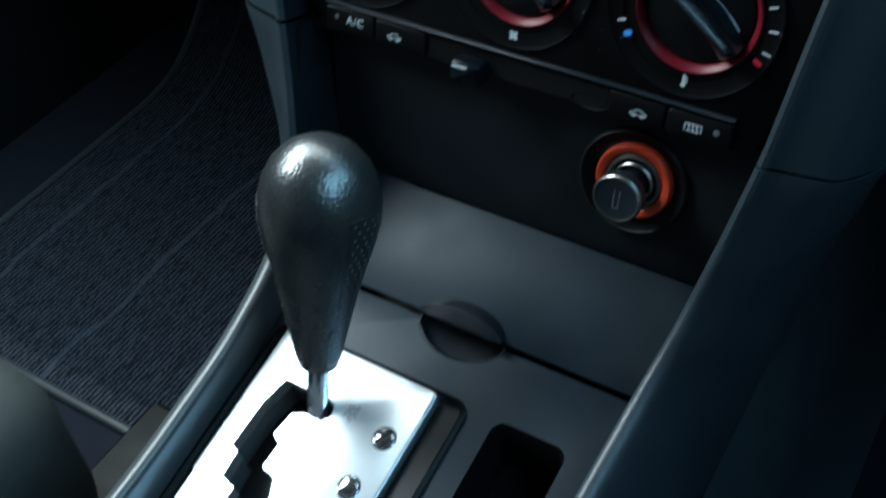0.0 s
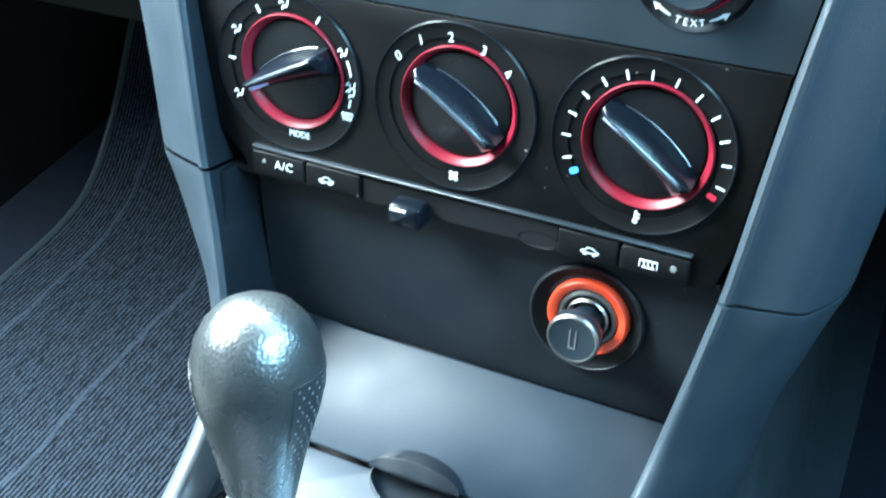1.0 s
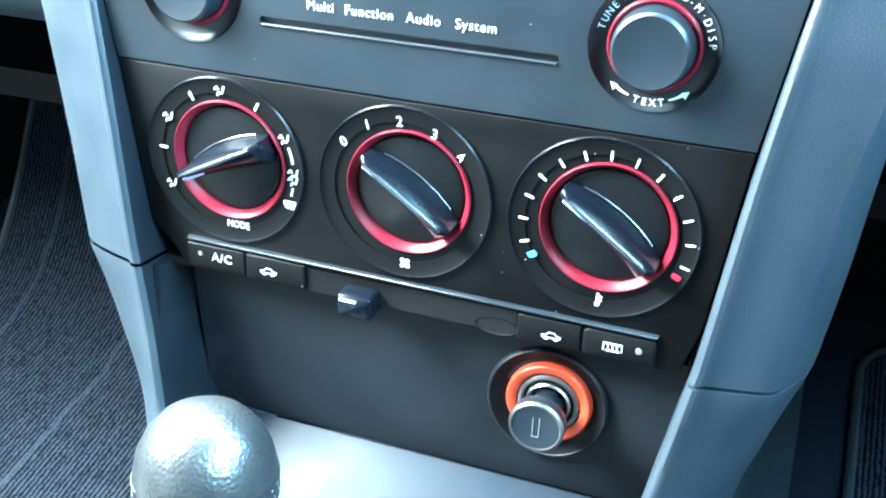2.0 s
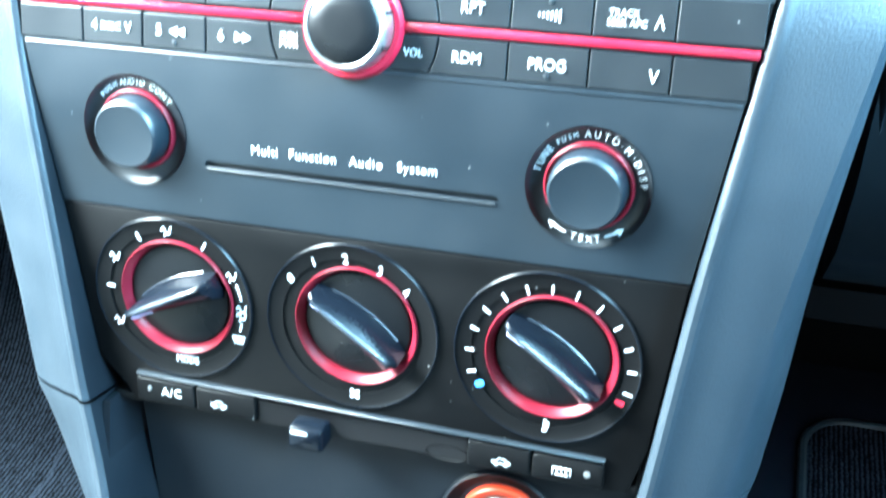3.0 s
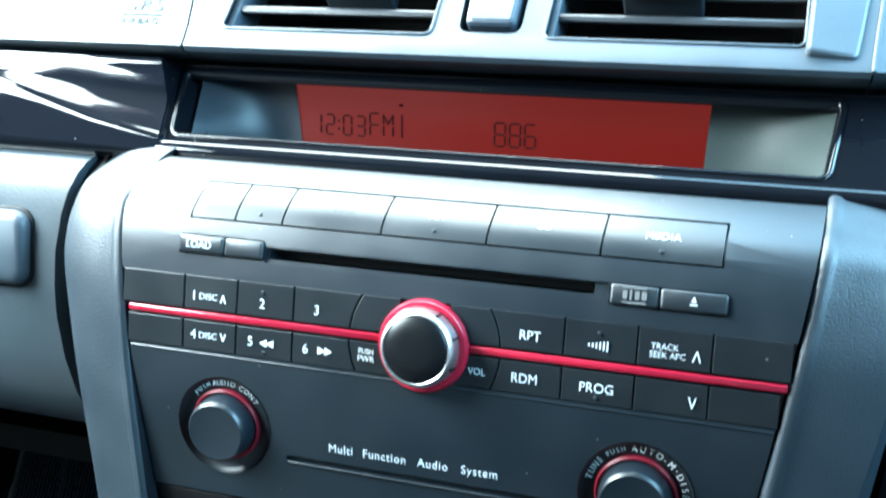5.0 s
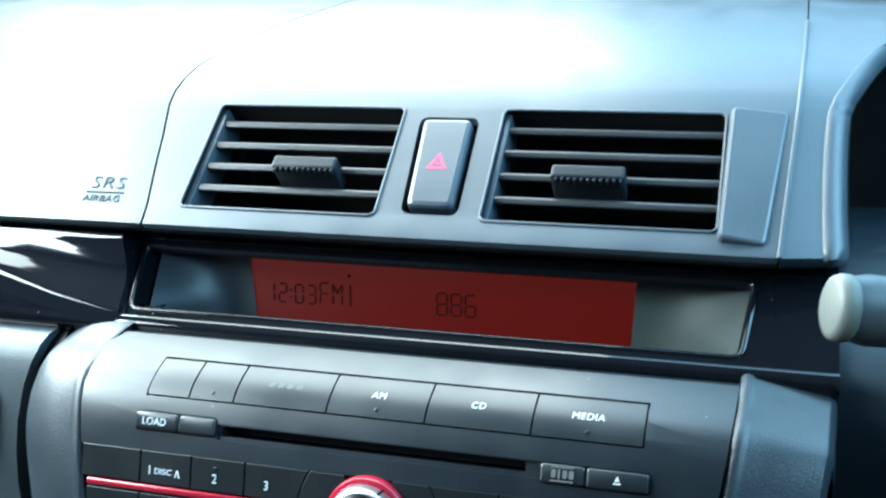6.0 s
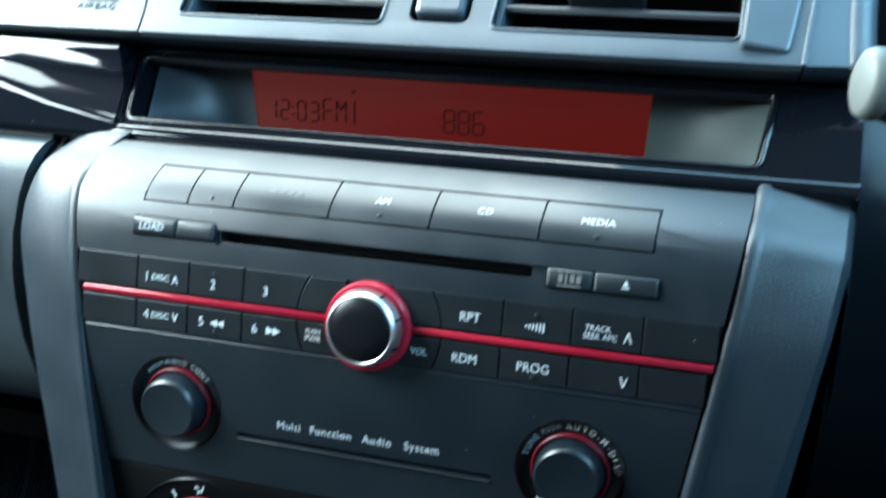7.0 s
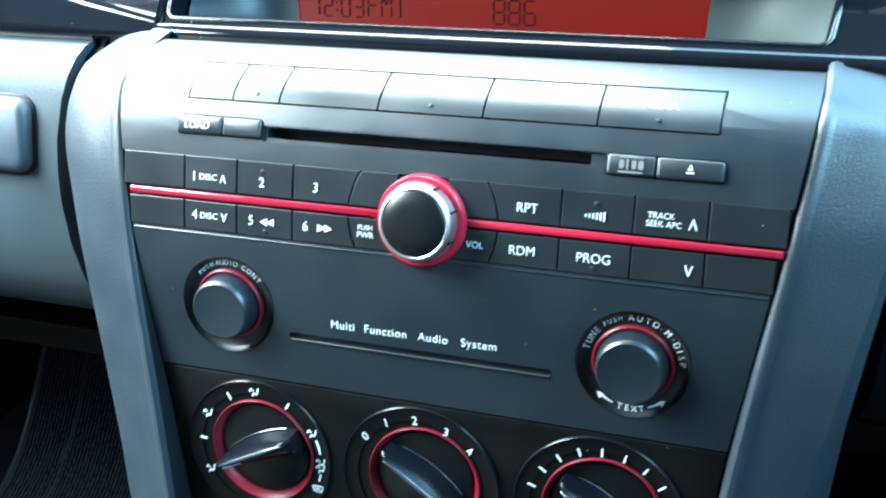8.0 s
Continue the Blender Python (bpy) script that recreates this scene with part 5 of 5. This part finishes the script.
for a, b in holes.values():
    cx, cy, w, h = (a + b) / 2, (VENT_Y0 + VENT_Y1) / 2, b - a, VENT_Y1 - VENT_Y0
    out0, out1 = rounded(w - 0.0004, h - 0.0004, 0.003, 3, cx=cx, cy=cy), rounded(w * 0.9, h * 0.75, 0.003, 3, cx=cx, cy=cy - 0.006)
    duct = strip([[(x, y, z) for x, y in p] for p, z in ((out0, -0.0006), (out0, -0.012), (out1, -0.050))], close=True)
    duct.faces.new([v for v in duct.verts][-len(out0):])
    vent = part("air_vent", duct, BLACK, vent_unit, "black air vent with level slats", frame_m=M @ VENT)
    part("vent_cheek", slab([(a + 0.0002, VENT_Y0 + 0.001), (a + 0.0034, VENT_Y0 + 0.001), (a + 0.0034, VENT_Y1 - 0.001), (a + 0.0002, VENT_Y1 - 0.001)], -0.020, -0.0022, 0.0006, VENT), VENTP, vent)
    for v in (0.0530, 0.0395, 0.0262, 0.0130):
        root = VENT @ Vector((0, v, -0.0035))
        d = Vector((0, 1.0, -0.10)).normalized()
        nrm = Vector((1, 0, 0)).cross(d)
        sec = [root + d * s + nrm * q for s, q in ((0, -0.0010), (0.0002, 0.0007), (0.0010, 0.0015), (0.0024, 0.0018), (0.018, 0.0008), (0.018, -0.0008), (0.0018, -0.0018), (0.0006, -0.0016))]
        part("slat", prism([(p.y, p.z) for p in sec], a + 0.0036, b - 0.0012), SLAT, vent)
    part("vent_lip", tube([tuple(VENT @ Vector((x, y, 0.0002))) for x, y in out0 + out0[:1]], 0.0007, 8), VENTP, vent_unit, smooth=70)
    tx = (-0.0810, -0.0490) if a < 0 else (0.0515, 0.0835)
    tm = VENT @ Matrix.Translation(((tx[0] + tx[1]) / 2, 0.0245, 0.0005))
    tab = part("vent_tab", slab(rounded(tx[1] - tx[0], 0.0068, 0.0012, 3, cy=0.0003), -0.012, 0.0040, 0.0012, tm), TABM, vent, "dark grey thumb tab", smooth=14)
    part("tab_ribs", joined(*[box(-0.014 + 0.0028 * i, -0.0128 + 0.0028 * i, -0.0046, -0.0032, 0.0, 0.0038, 0.0003, 1) for i in range(11)]), TABM, tab, frame_m=M @ tm)
haz = part("hazard_switch", slab(soft_corners(hazard_out, 0.0034), -0.012, 0.0030, 0.0022, VENT), HAZM, vent_unit, "silvery grey hazard warning switch with a red triangle", smooth=14)
tri = [(0.0062 * math.cos(radians(a)), 0.0062 * math.sin(radians(a))) for a in (90, 210, 330)]
tri_in = [(x * 0.52, y * 0.52) for x, y in tri]
tm = VENT @ Matrix.Translation((-0.0007, 0.0272, 0.0032)) @ Matrix.Diagonal((0.92, 1.05, 1, 1))
tri_bm = strip([[(x, y, 0.0) for x, y in tri], [(x, y, 0.0) for x, y in tri_in]], close=True)
part("triangle_mark", tri_bm, HAZARD, haz, "red triangle outline", frame_m=M @ tm)
part("triangle_core", slab([(x * 0.45, y * 0.45) for x, y in tri_in], -0.0001, 0.0001, 0, tm), HAZARD, haz)
part("end_plate", slab([(x - 0.1240, y) for x, y in soft_corners([(0.1238, -0.0062), (0.1424, -0.0072), (0.1494, 0.0640), (0.1250, 0.0640)], 0.0030)], -0.006, 0.0, 0.0014, VENT @ Matrix.Translation((0.1240, 0, 0.0044)) @ Matrix.Rotation(radians(8), 4, "Y")), VENTP, vent_unit, smooth=14)

pad = thing("passenger_airbag_pad", (-0.45, 0.10, 0.240), "grained grey passenger airbag pad across the dashboard", "dashboard pad", kind="structure")
part("pad_skin", dash_skin(lambda y, z, b: -0.780, lambda y, z, b: -0.1390 - b, 8), DASH, pad, smooth=35)
part("lettering", lettering("SRS", 0.0072, VENT @ Matrix.Translation((-0.1656, 0.0105, 0.0003)), 1.15, width=1.10), IMPRINT, pad)
part("lettering", lettering("AIRBAG", 0.0038, VENT @ Matrix.Translation((-0.1658, 0.0010, 0.0003)), 1.1), IMPRINT, pad)
part("letter_line", bar(0, 0, 0.021, 0.0005, VENT @ Matrix.Translation((-0.1655, 0.0050, 0.0003))), IMPRINT, pad)

# ---- passenger side, lower dashboard ----
GLOVE = [(0.1200, 0.1960), (0.0660, 0.1930), (0.0540, 0.1905), (0.0490, 0.1875), (0.0452, 0.1830), (0.0424, 0.1750), (0.0402, 0.1650), (0.0372, 0.1480), (0.0350, 0.1320), (0.0342, 0.1180), (0.0350, 0.0980), (0.0382, 0.0800), (0.0460, 0.0650), (0.0610, 0.0530), (0.0900, 0.0440), (0.1300, 0.0390), (0.1800, 0.0360), (0.3500, 0.0350), (0.3500, 0.2050)]
glove = thing("glovebox", (-0.45, 0.10, 0.0), "grained grey glovebox lid below the passenger dashboard", "glovebox")
lid_bm = prism(GLOVE, -0.775, -0.1840)
for v in lid_bm.verts:
    if v.co.x > -0.5:
        v.co.x = -float(np.interp(v.co.z, (0.083, 0.100, 0.124, 0.147, 0.1615, 0.176, 0.187, 0.1924, 0.197), (0.1830, 0.1860, 0.1880, 0.1878, 0.1860, 0.1818, 0.1768, 0.1712, 0.1640)))
part("glovebox_lid", lid_bm, DASH, glove, smooth=50)
gm = plane_frame((-0.2490, 0.0369, 0.1480), (0, 0.16, 1))
part("handle_recess", slab(rounded(0.100, 0.0370, 0.008, 5), -0.004, 0.0006, 0.0004, gm), BLACK, glove)
part("handle", slab(rounded(0.097, 0.0340, 0.007, 5), -0.002, 0.0060, 0.0040, gm), VENTP, glove, "smooth grey pull handle")
# black filler behind the lid's end, standing in for the seam's shade
part("gap_shade", prism([(y + 0.006, z) for y, z in GLOVE], -0.1838, -0.1700), BLACK, glove)

# ---- driver side ----
hood = thing("instrument_hood", (0.35, 0.10, 0.236), "dark instrument hood with a deep shaded opening", "instrument hood", kind="structure")
EDGE = [(0.1655, 0.2290), (0.1646, 0.2349), (0.1636, 0.2500), (0.1633, 0.2639), (0.1636, 0.2780), (0.1646, 0.2906), (0.1665, 0.2960), (0.1692, 0.3009), (0.1788, 0.3128), (0.1898, 0.3219), (0.2100, 0.3330), (0.2600, 0.3460), (0.3400, 0.3540), (0.4400, 0.3500), (0.5300, 0.3300), (0.5700, 0.2950), (0.5800, 0.2100)]


def hood_edge(y, z, bulge):
    return float(np.interp(z, [q for _, q in EDGE[:13]], [x for x, _ in EDGE[:13]]))


def edge_depth(z):
    return float(np.interp(z, [q[1] for q in UPPER], [q[0] for q in UPPER]))


def turned(x, z):
    """How much deeper the hood's cheek lies, further from the seam."""
    return 0.34 * min(0.04, max(0.0, x - 0.1478 - (z - 0.238) * 0.095))


cheek = dash_skin(lambda y, z, b: 0.1478 + (z - 0.238) * 0.095, hood_edge, 6)
for v in cheek.verts:
    v.co.y += turned(v.co.x, v.co.z)
part("hood_side", cheek, VENTP, hood, smooth=40)
curve = smooth_section(EDGE, 4)
lip = []
for i, (x, z) in enumerate(curve):
    t = (Vector(curve[min(i + 1, len(curve) - 1)]) - Vector(curve[max(i - 1, 0)])).normalized()
    y = (edge_depth(z) if i < 40 else edge_depth(curve[40][1])) + turned(x, z)
    lip.append([Vector((x + t.y * d, y + q, z - t.x * d)) for d, q in ((-0.0006, 0.003), (-0.0006, 0.0), (0.0004, -0.0012), (0.0030, -0.0016), (0.0062, 0.0004), (0.0088, 0.0050), (0.0102, 0.0150))])
part("hood_lip", strip(lip), VENTP, hood, smooth=70)
part("hood_tunnel", strip([[row[-1], row[-1] + Vector((0.004, 0.05, -0.003)), row[-1] + Vector((0.008, 0.12, -0.006))] for row in lip]), HVAC, hood, smooth=70)
part("cluster_back", box(0.16, 0.60, 0.300, 0.310, 0.18, 0.36), HVAC, hood)
part("seam_edge", tube([(0.1476, 0.0705, 0.2385), (0.1482, 0.0800, 0.2470), (0.1524, 0.1245, 0.2915), (0.1535, 0.1400, 0.3045), (0.1548, 0.1750, 0.3200), (0.156, 0.2200, 0.3335)], 0.0011, 8), VENTP, hood)
knee = prism([(0.1200, 0.2300), (0.0720, 0.2080), (0.0600, 0.1990), (0.0560, 0.1900), (0.0640, 0.1600), (0.0800, 0.1200), (0.1000, 0.0700), (0.1300, 0.0300), (0.1700, 0.0000), (0.22, -0.02), (0.35, -0.02), (0.35, 0.2300)], 0.1714, 0.775)
solid("driver_knee_panel", knee, KNEE, "dark grey panel below the instrument hood", "dashboard panel", kind="structure")
stalk = thing("column_stalk", (0.30, -0.02, 0.235), "dark grey steering column stalk with a pale rounded end", "control stalk")
tip, root = Vector((0.1615, -0.0400, 0.2455)), Vector((0.3000, 0.0100, 0.2300))
sd = (root - tip).normalized()
sx = sd.cross(Vector((0, 0, 1))).normalized()
sm = Matrix((sx, sd.cross(sx), sd)).transposed().to_4x4()
sm.translation = tip
part("stalk_arm", lathe([(0.0, 0.0046), (0.0098, 0.0046), (0.0110, 0.010), (0.0104, 0.03), (0.0100, 0.135), (0, 0.135)], 20, sm @ Matrix.Diagonal((0.86, 0.96, 1, 1))), VENTP, stalk)
part("stalk_end", lathe([(0.0, -0.0012), (0.0080, -0.0010), (0.0096, -0.0002), (0.0104, 0.0016), (0.0104, 0.0040), (0.0098, 0.0050), (0.0, 0.0050)], 28, sm @ Matrix.Diagonal((0.86, 0.96, 1, 1))), STALKEND, stalk, "pale grey end button")
column = lathe([(0.0, -0.09), (0.040, -0.09), (0.050, -0.06), (0.055, 0.12), (0.0, 0.12)], 28, plane_frame((0.375, 0.02, 0.165), (0, 0.35, 1)) @ Matrix.Rotation(math.pi, 4, "X"))
solid("steering_column", column, BLACK, "black steering column shroud", "steering column")

wheel = thing("steering_wheel", (0.381, -0.085, 0.190), "grey-green leather steering wheel", "steering wheel")
wm = plane_frame((0.3810, -0.0850, 0.1900), (0, 0.42, 0.9))
prev = []
for i in range(72):
    a = 2 * math.pi * i / 72
    prev.append([wm @ Vector(((0.185 + 0.0150 * math.cos(b)) * math.cos(a), (0.185 + 0.0150 * math.cos(b)) * math.sin(a), 0.0135 * math.sin(b))) for b in [2 * math.pi * k / 14 for k in range(14)]])
ring = strip(prev + prev[:1], close=True)
bmesh.ops.remove_doubles(ring, verts=ring.verts, dist=1e-6)
WHEELM = surface("worn_grey_leather", (0.11, 0.12, 0.10), 0.6, leather=0.5, leather_size=520)
part("rim", ring, WHEELM, wheel)
part("hub", lathe([(0.0, 0.012), (0.05, 0.010), (0.075, -0.005), (0.07, -0.04), (0, -0.04)], 36, wm), BLACK, wheel)
for a in (0, 180, 270):
    part("spoke", slab([(0.06, -0.016), (0.176, -0.011), (0.176, 0.011), (0.06, 0.016)], -0.012, 0.002, 0.003, wm @ Matrix.Rotation(radians(a), 4, "Z")), BLACK, wheel)

# ---- footwells, seat and cabin (plain world frame) ----
solid("floor", box(-0.78, 0.78, -1.6, 0.80, -0.03, -0.006), FLOORCLOTH, "dark carpeted car floor", "floor", kind="structure", frame_m=WORLD)


def mat(x0, x1, y0, y1, r, label):
    cx, cy = (x0 + x1) / 2, (y0 + y1) / 2
    ob = thing("floor_mat", (0, 0, 0), label, "floor mat", "floor mats")
    ob.location = (cx, cy, -0.006)
    BASE[ob.name] = Vector((cx, cy, -0.006))
    pts = rounded(x1 - x0, y1 - y0, r, 8, cx=cx, cy=cy)
    part("mat_top", slab(pts, -0.006, 0.0, 0.002), CARPET, ob, frame_m=WORLD)
    part("mat_binding", tube([(x, y, -0.001) for x, y in pts + pts[:1]], 0.0045, 8), DASH, ob, "grey bound edge", frame_m=WORLD)


def bent_mat(x0, x1, profile, label):
    """A mat that runs along the floor and up the sloping toe board."""
    ob = thing("floor_mat", (0, 0, 0), label, "floor mat", "floor mats")
    ob.location = ((x0 + x1) / 2, profile[0][0], -0.006)
    BASE[ob.name] = Vector(ob.location)
    line = smooth_section(profile, 4)
    rows = [[(x0, y, z), (x1, y, z), (x1, y + 0.003, z - 0.006), (x0, y + 0.003, z - 0.006)] for y, z in line]
    part("mat_top", strip(rows, close=True), CARPET, ob, frame_m=WORLD)
    for x in (x0, x1):
        part("mat_binding", tube([(x, y, z - 0.001) for y, z in line], 0.0045, 8), DASH, ob, "grey bound edge", frame_m=WORLD)
    part("mat_binding", tube([(x0, profile[0][0], -0.001), (x1, profile[0][0], -0.001)], 0.0045, 8), DASH, ob, "grey bound edge", frame_m=WORLD)


bent_mat(-0.680, -0.150, [(-0.03, 0.0), (0.10, 0.0), (0.25, 0.0), (0.34, 0.003), (0.40, 0.024), (0.46, 0.078), (0.52, 0.150), (0.60, 0.250)], "ribbed dark blue-grey mat in the passenger footwell")
mat(0.222, 0.640, -0.050, 0.570, 0.045, "ribbed dark blue-grey mat in the driver footwell")
for side in (-1, 1):
    rows = [[(side * x, y, z) for y in (-0.9, -0.3, 0.1, 0.5, 0.8)] for x, z in ((0.118, 0.30), (0.128, 0.22), (0.138, 0.10), (0.150, 0.02), (0.175, -0.006))]
    # driver side coloured paler as the lit side, passenger side near-black as shaded
    solid("tunnel_side", strip(rows), DASH if side > 0 else HVAC, "plastic side of the centre tunnel, toned by its light", "console side", kind="structure", frame_m=WORLD, smooth=60)
solid("console_core", box(-0.112, 0.112, -0.9, 0.5, -0.006, 0.27), BLACK, "dark body of the centre tunnel", "console", kind="structure", frame_m=WORLD)
solid("bulkhead", box(-0.78, 0.78, 0.66, 0.70, -0.03, 0.93), BLACK, "black front bulkhead behind the dashboard", "bulkhead", kind="structure", frame_m=WORLD)
solid("underdash_panel", box(-0.775, -0.16, 0.16, 0.66, 0.42, 0.44), BLACK, "black panel under the dashboard", "dash panel", kind="structure", frame_m=WORLD)
solid("underdash_panel", box(0.16, 0.775, 0.18, 0.66, 0.42, 0.44), BLACK, "black panel under the dashboard", "dash panel", kind="structure", frame_m=WORLD)

seat = thing("passenger_seat", (0, 0, 0), "dark grey cloth passenger seat with a rounded cushion", "car seat")
seat.location = (-0.44, -0.42, 0.0)
BASE[seat.name] = Vector((-0.44, -0.42, 0.0))
cushion = box(-0.690, -0.195, -0.640, -0.135, 0.150, 0.315, 0.05, 6)
part("cushion", cushion, SEAT, seat, frame_m=WORLD, smooth=80)
part("backrest", box(-0.690, -0.195, -0.760, -0.620, 0.20, 0.86, 0.05, 5), SEAT, seat, frame_m=WORLD, smooth=80)
for x in (-0.62, -0.24):
    part("seat_rail", box(x - 0.02, x + 0.02, -0.70, -0.06, -0.006, 0.155, 0.004, 1), HVAC, seat, frame_m=WORLD)

for side, words in ((-1, "passenger"), (1, "driver")):
    solid("door", box(min(side * 0.78, side * 0.86), max(side * 0.78, side * 0.86), -1.6, 0.72, -0.03, 0.82, 0.01, 2), GREYTRIM, "grey trimmed " + words + " door panel", "car door", kind="structure", frame_m=WORLD)
    solid("pillar", tube([(side * 0.80, 0.70, 0.81), (side * 0.78, 0.66, 0.90), (side * 0.66, 0.46, 1.14), (side * 0.54, 0.25, 1.34)], 0.035, 10), BLACK, "dark windscreen pillar", "pillar", kind="structure", frame_m=WORLD)
    solid("pillar", tube([(side * 0.81, -0.85, 0.80), (side * 0.56, -0.85, 1.36)], 0.05, 10), GREYTRIM, "grey door pillar", "pillar", kind="structure", frame_m=WORLD)
    # unseen wall added over the rear side window to cut light from behind
    solid("rear_light_block", box(min(side * 0.60, side * 0.80), max(side * 0.60, side * 0.80), -1.6, -0.86, 0.80, 1.37, 0.01, 1), GREYTRIM, "unseen grey panel closing off the rear side window", "cabin wall", kind="structure", frame_m=WORLD)
solid("roof", box(-0.56, 0.56, -1.6, 0.255, 1.335, 1.37), ROOFCLOTH, "grey cloth headliner", "roof", kind="structure", frame_m=WORLD)
solid("rear_bulkhead", box(-0.78, 0.78, -1.62, -1.58, -0.03, 1.37), GREYTRIM, "grey rear of the cabin", "cabin wall", kind="structure", frame_m=WORLD)

# ---- outside ----
solid("ground", box(-400, 400, -400, 400, -0.36, -0.35), GRASS, "mown grass round the car", "ground", kind="structure", frame_m=WORLD)
hedge = bmesh.new()
rng = random.Random(4)
for i in range(14000):
    c = Vector((-6.0 - rng.random() * 1.4, rng.uniform(-15, 9), -0.3 + 4.3 * rng.random() ** 0.8))
    c.z *= 0.84 + 0.10 * math.sin(c.y * 1.9) + 0.06 * math.sin(c.y * 5.3 + 1)
    u = Vector((rng.gauss(0, 1), rng.gauss(0, 1), rng.gauss(0, 1))).normalized()
    v = u.cross(Vector((rng.gauss(0, 1), rng.gauss(0, 1), rng.gauss(0, 1)))).normalized()
    s = rng.uniform(0.06, 0.14)
    hedge.faces.new([hedge.verts.new(c + p) for p in (u * s, v * s * 0.5, -u * s, -v * s * 0.5)])
solid("hedge", hedge, LEAVES, "sunlit green hedge beside the car", "hedge", kind="stuff", frame_m=WORLD, smooth=0)
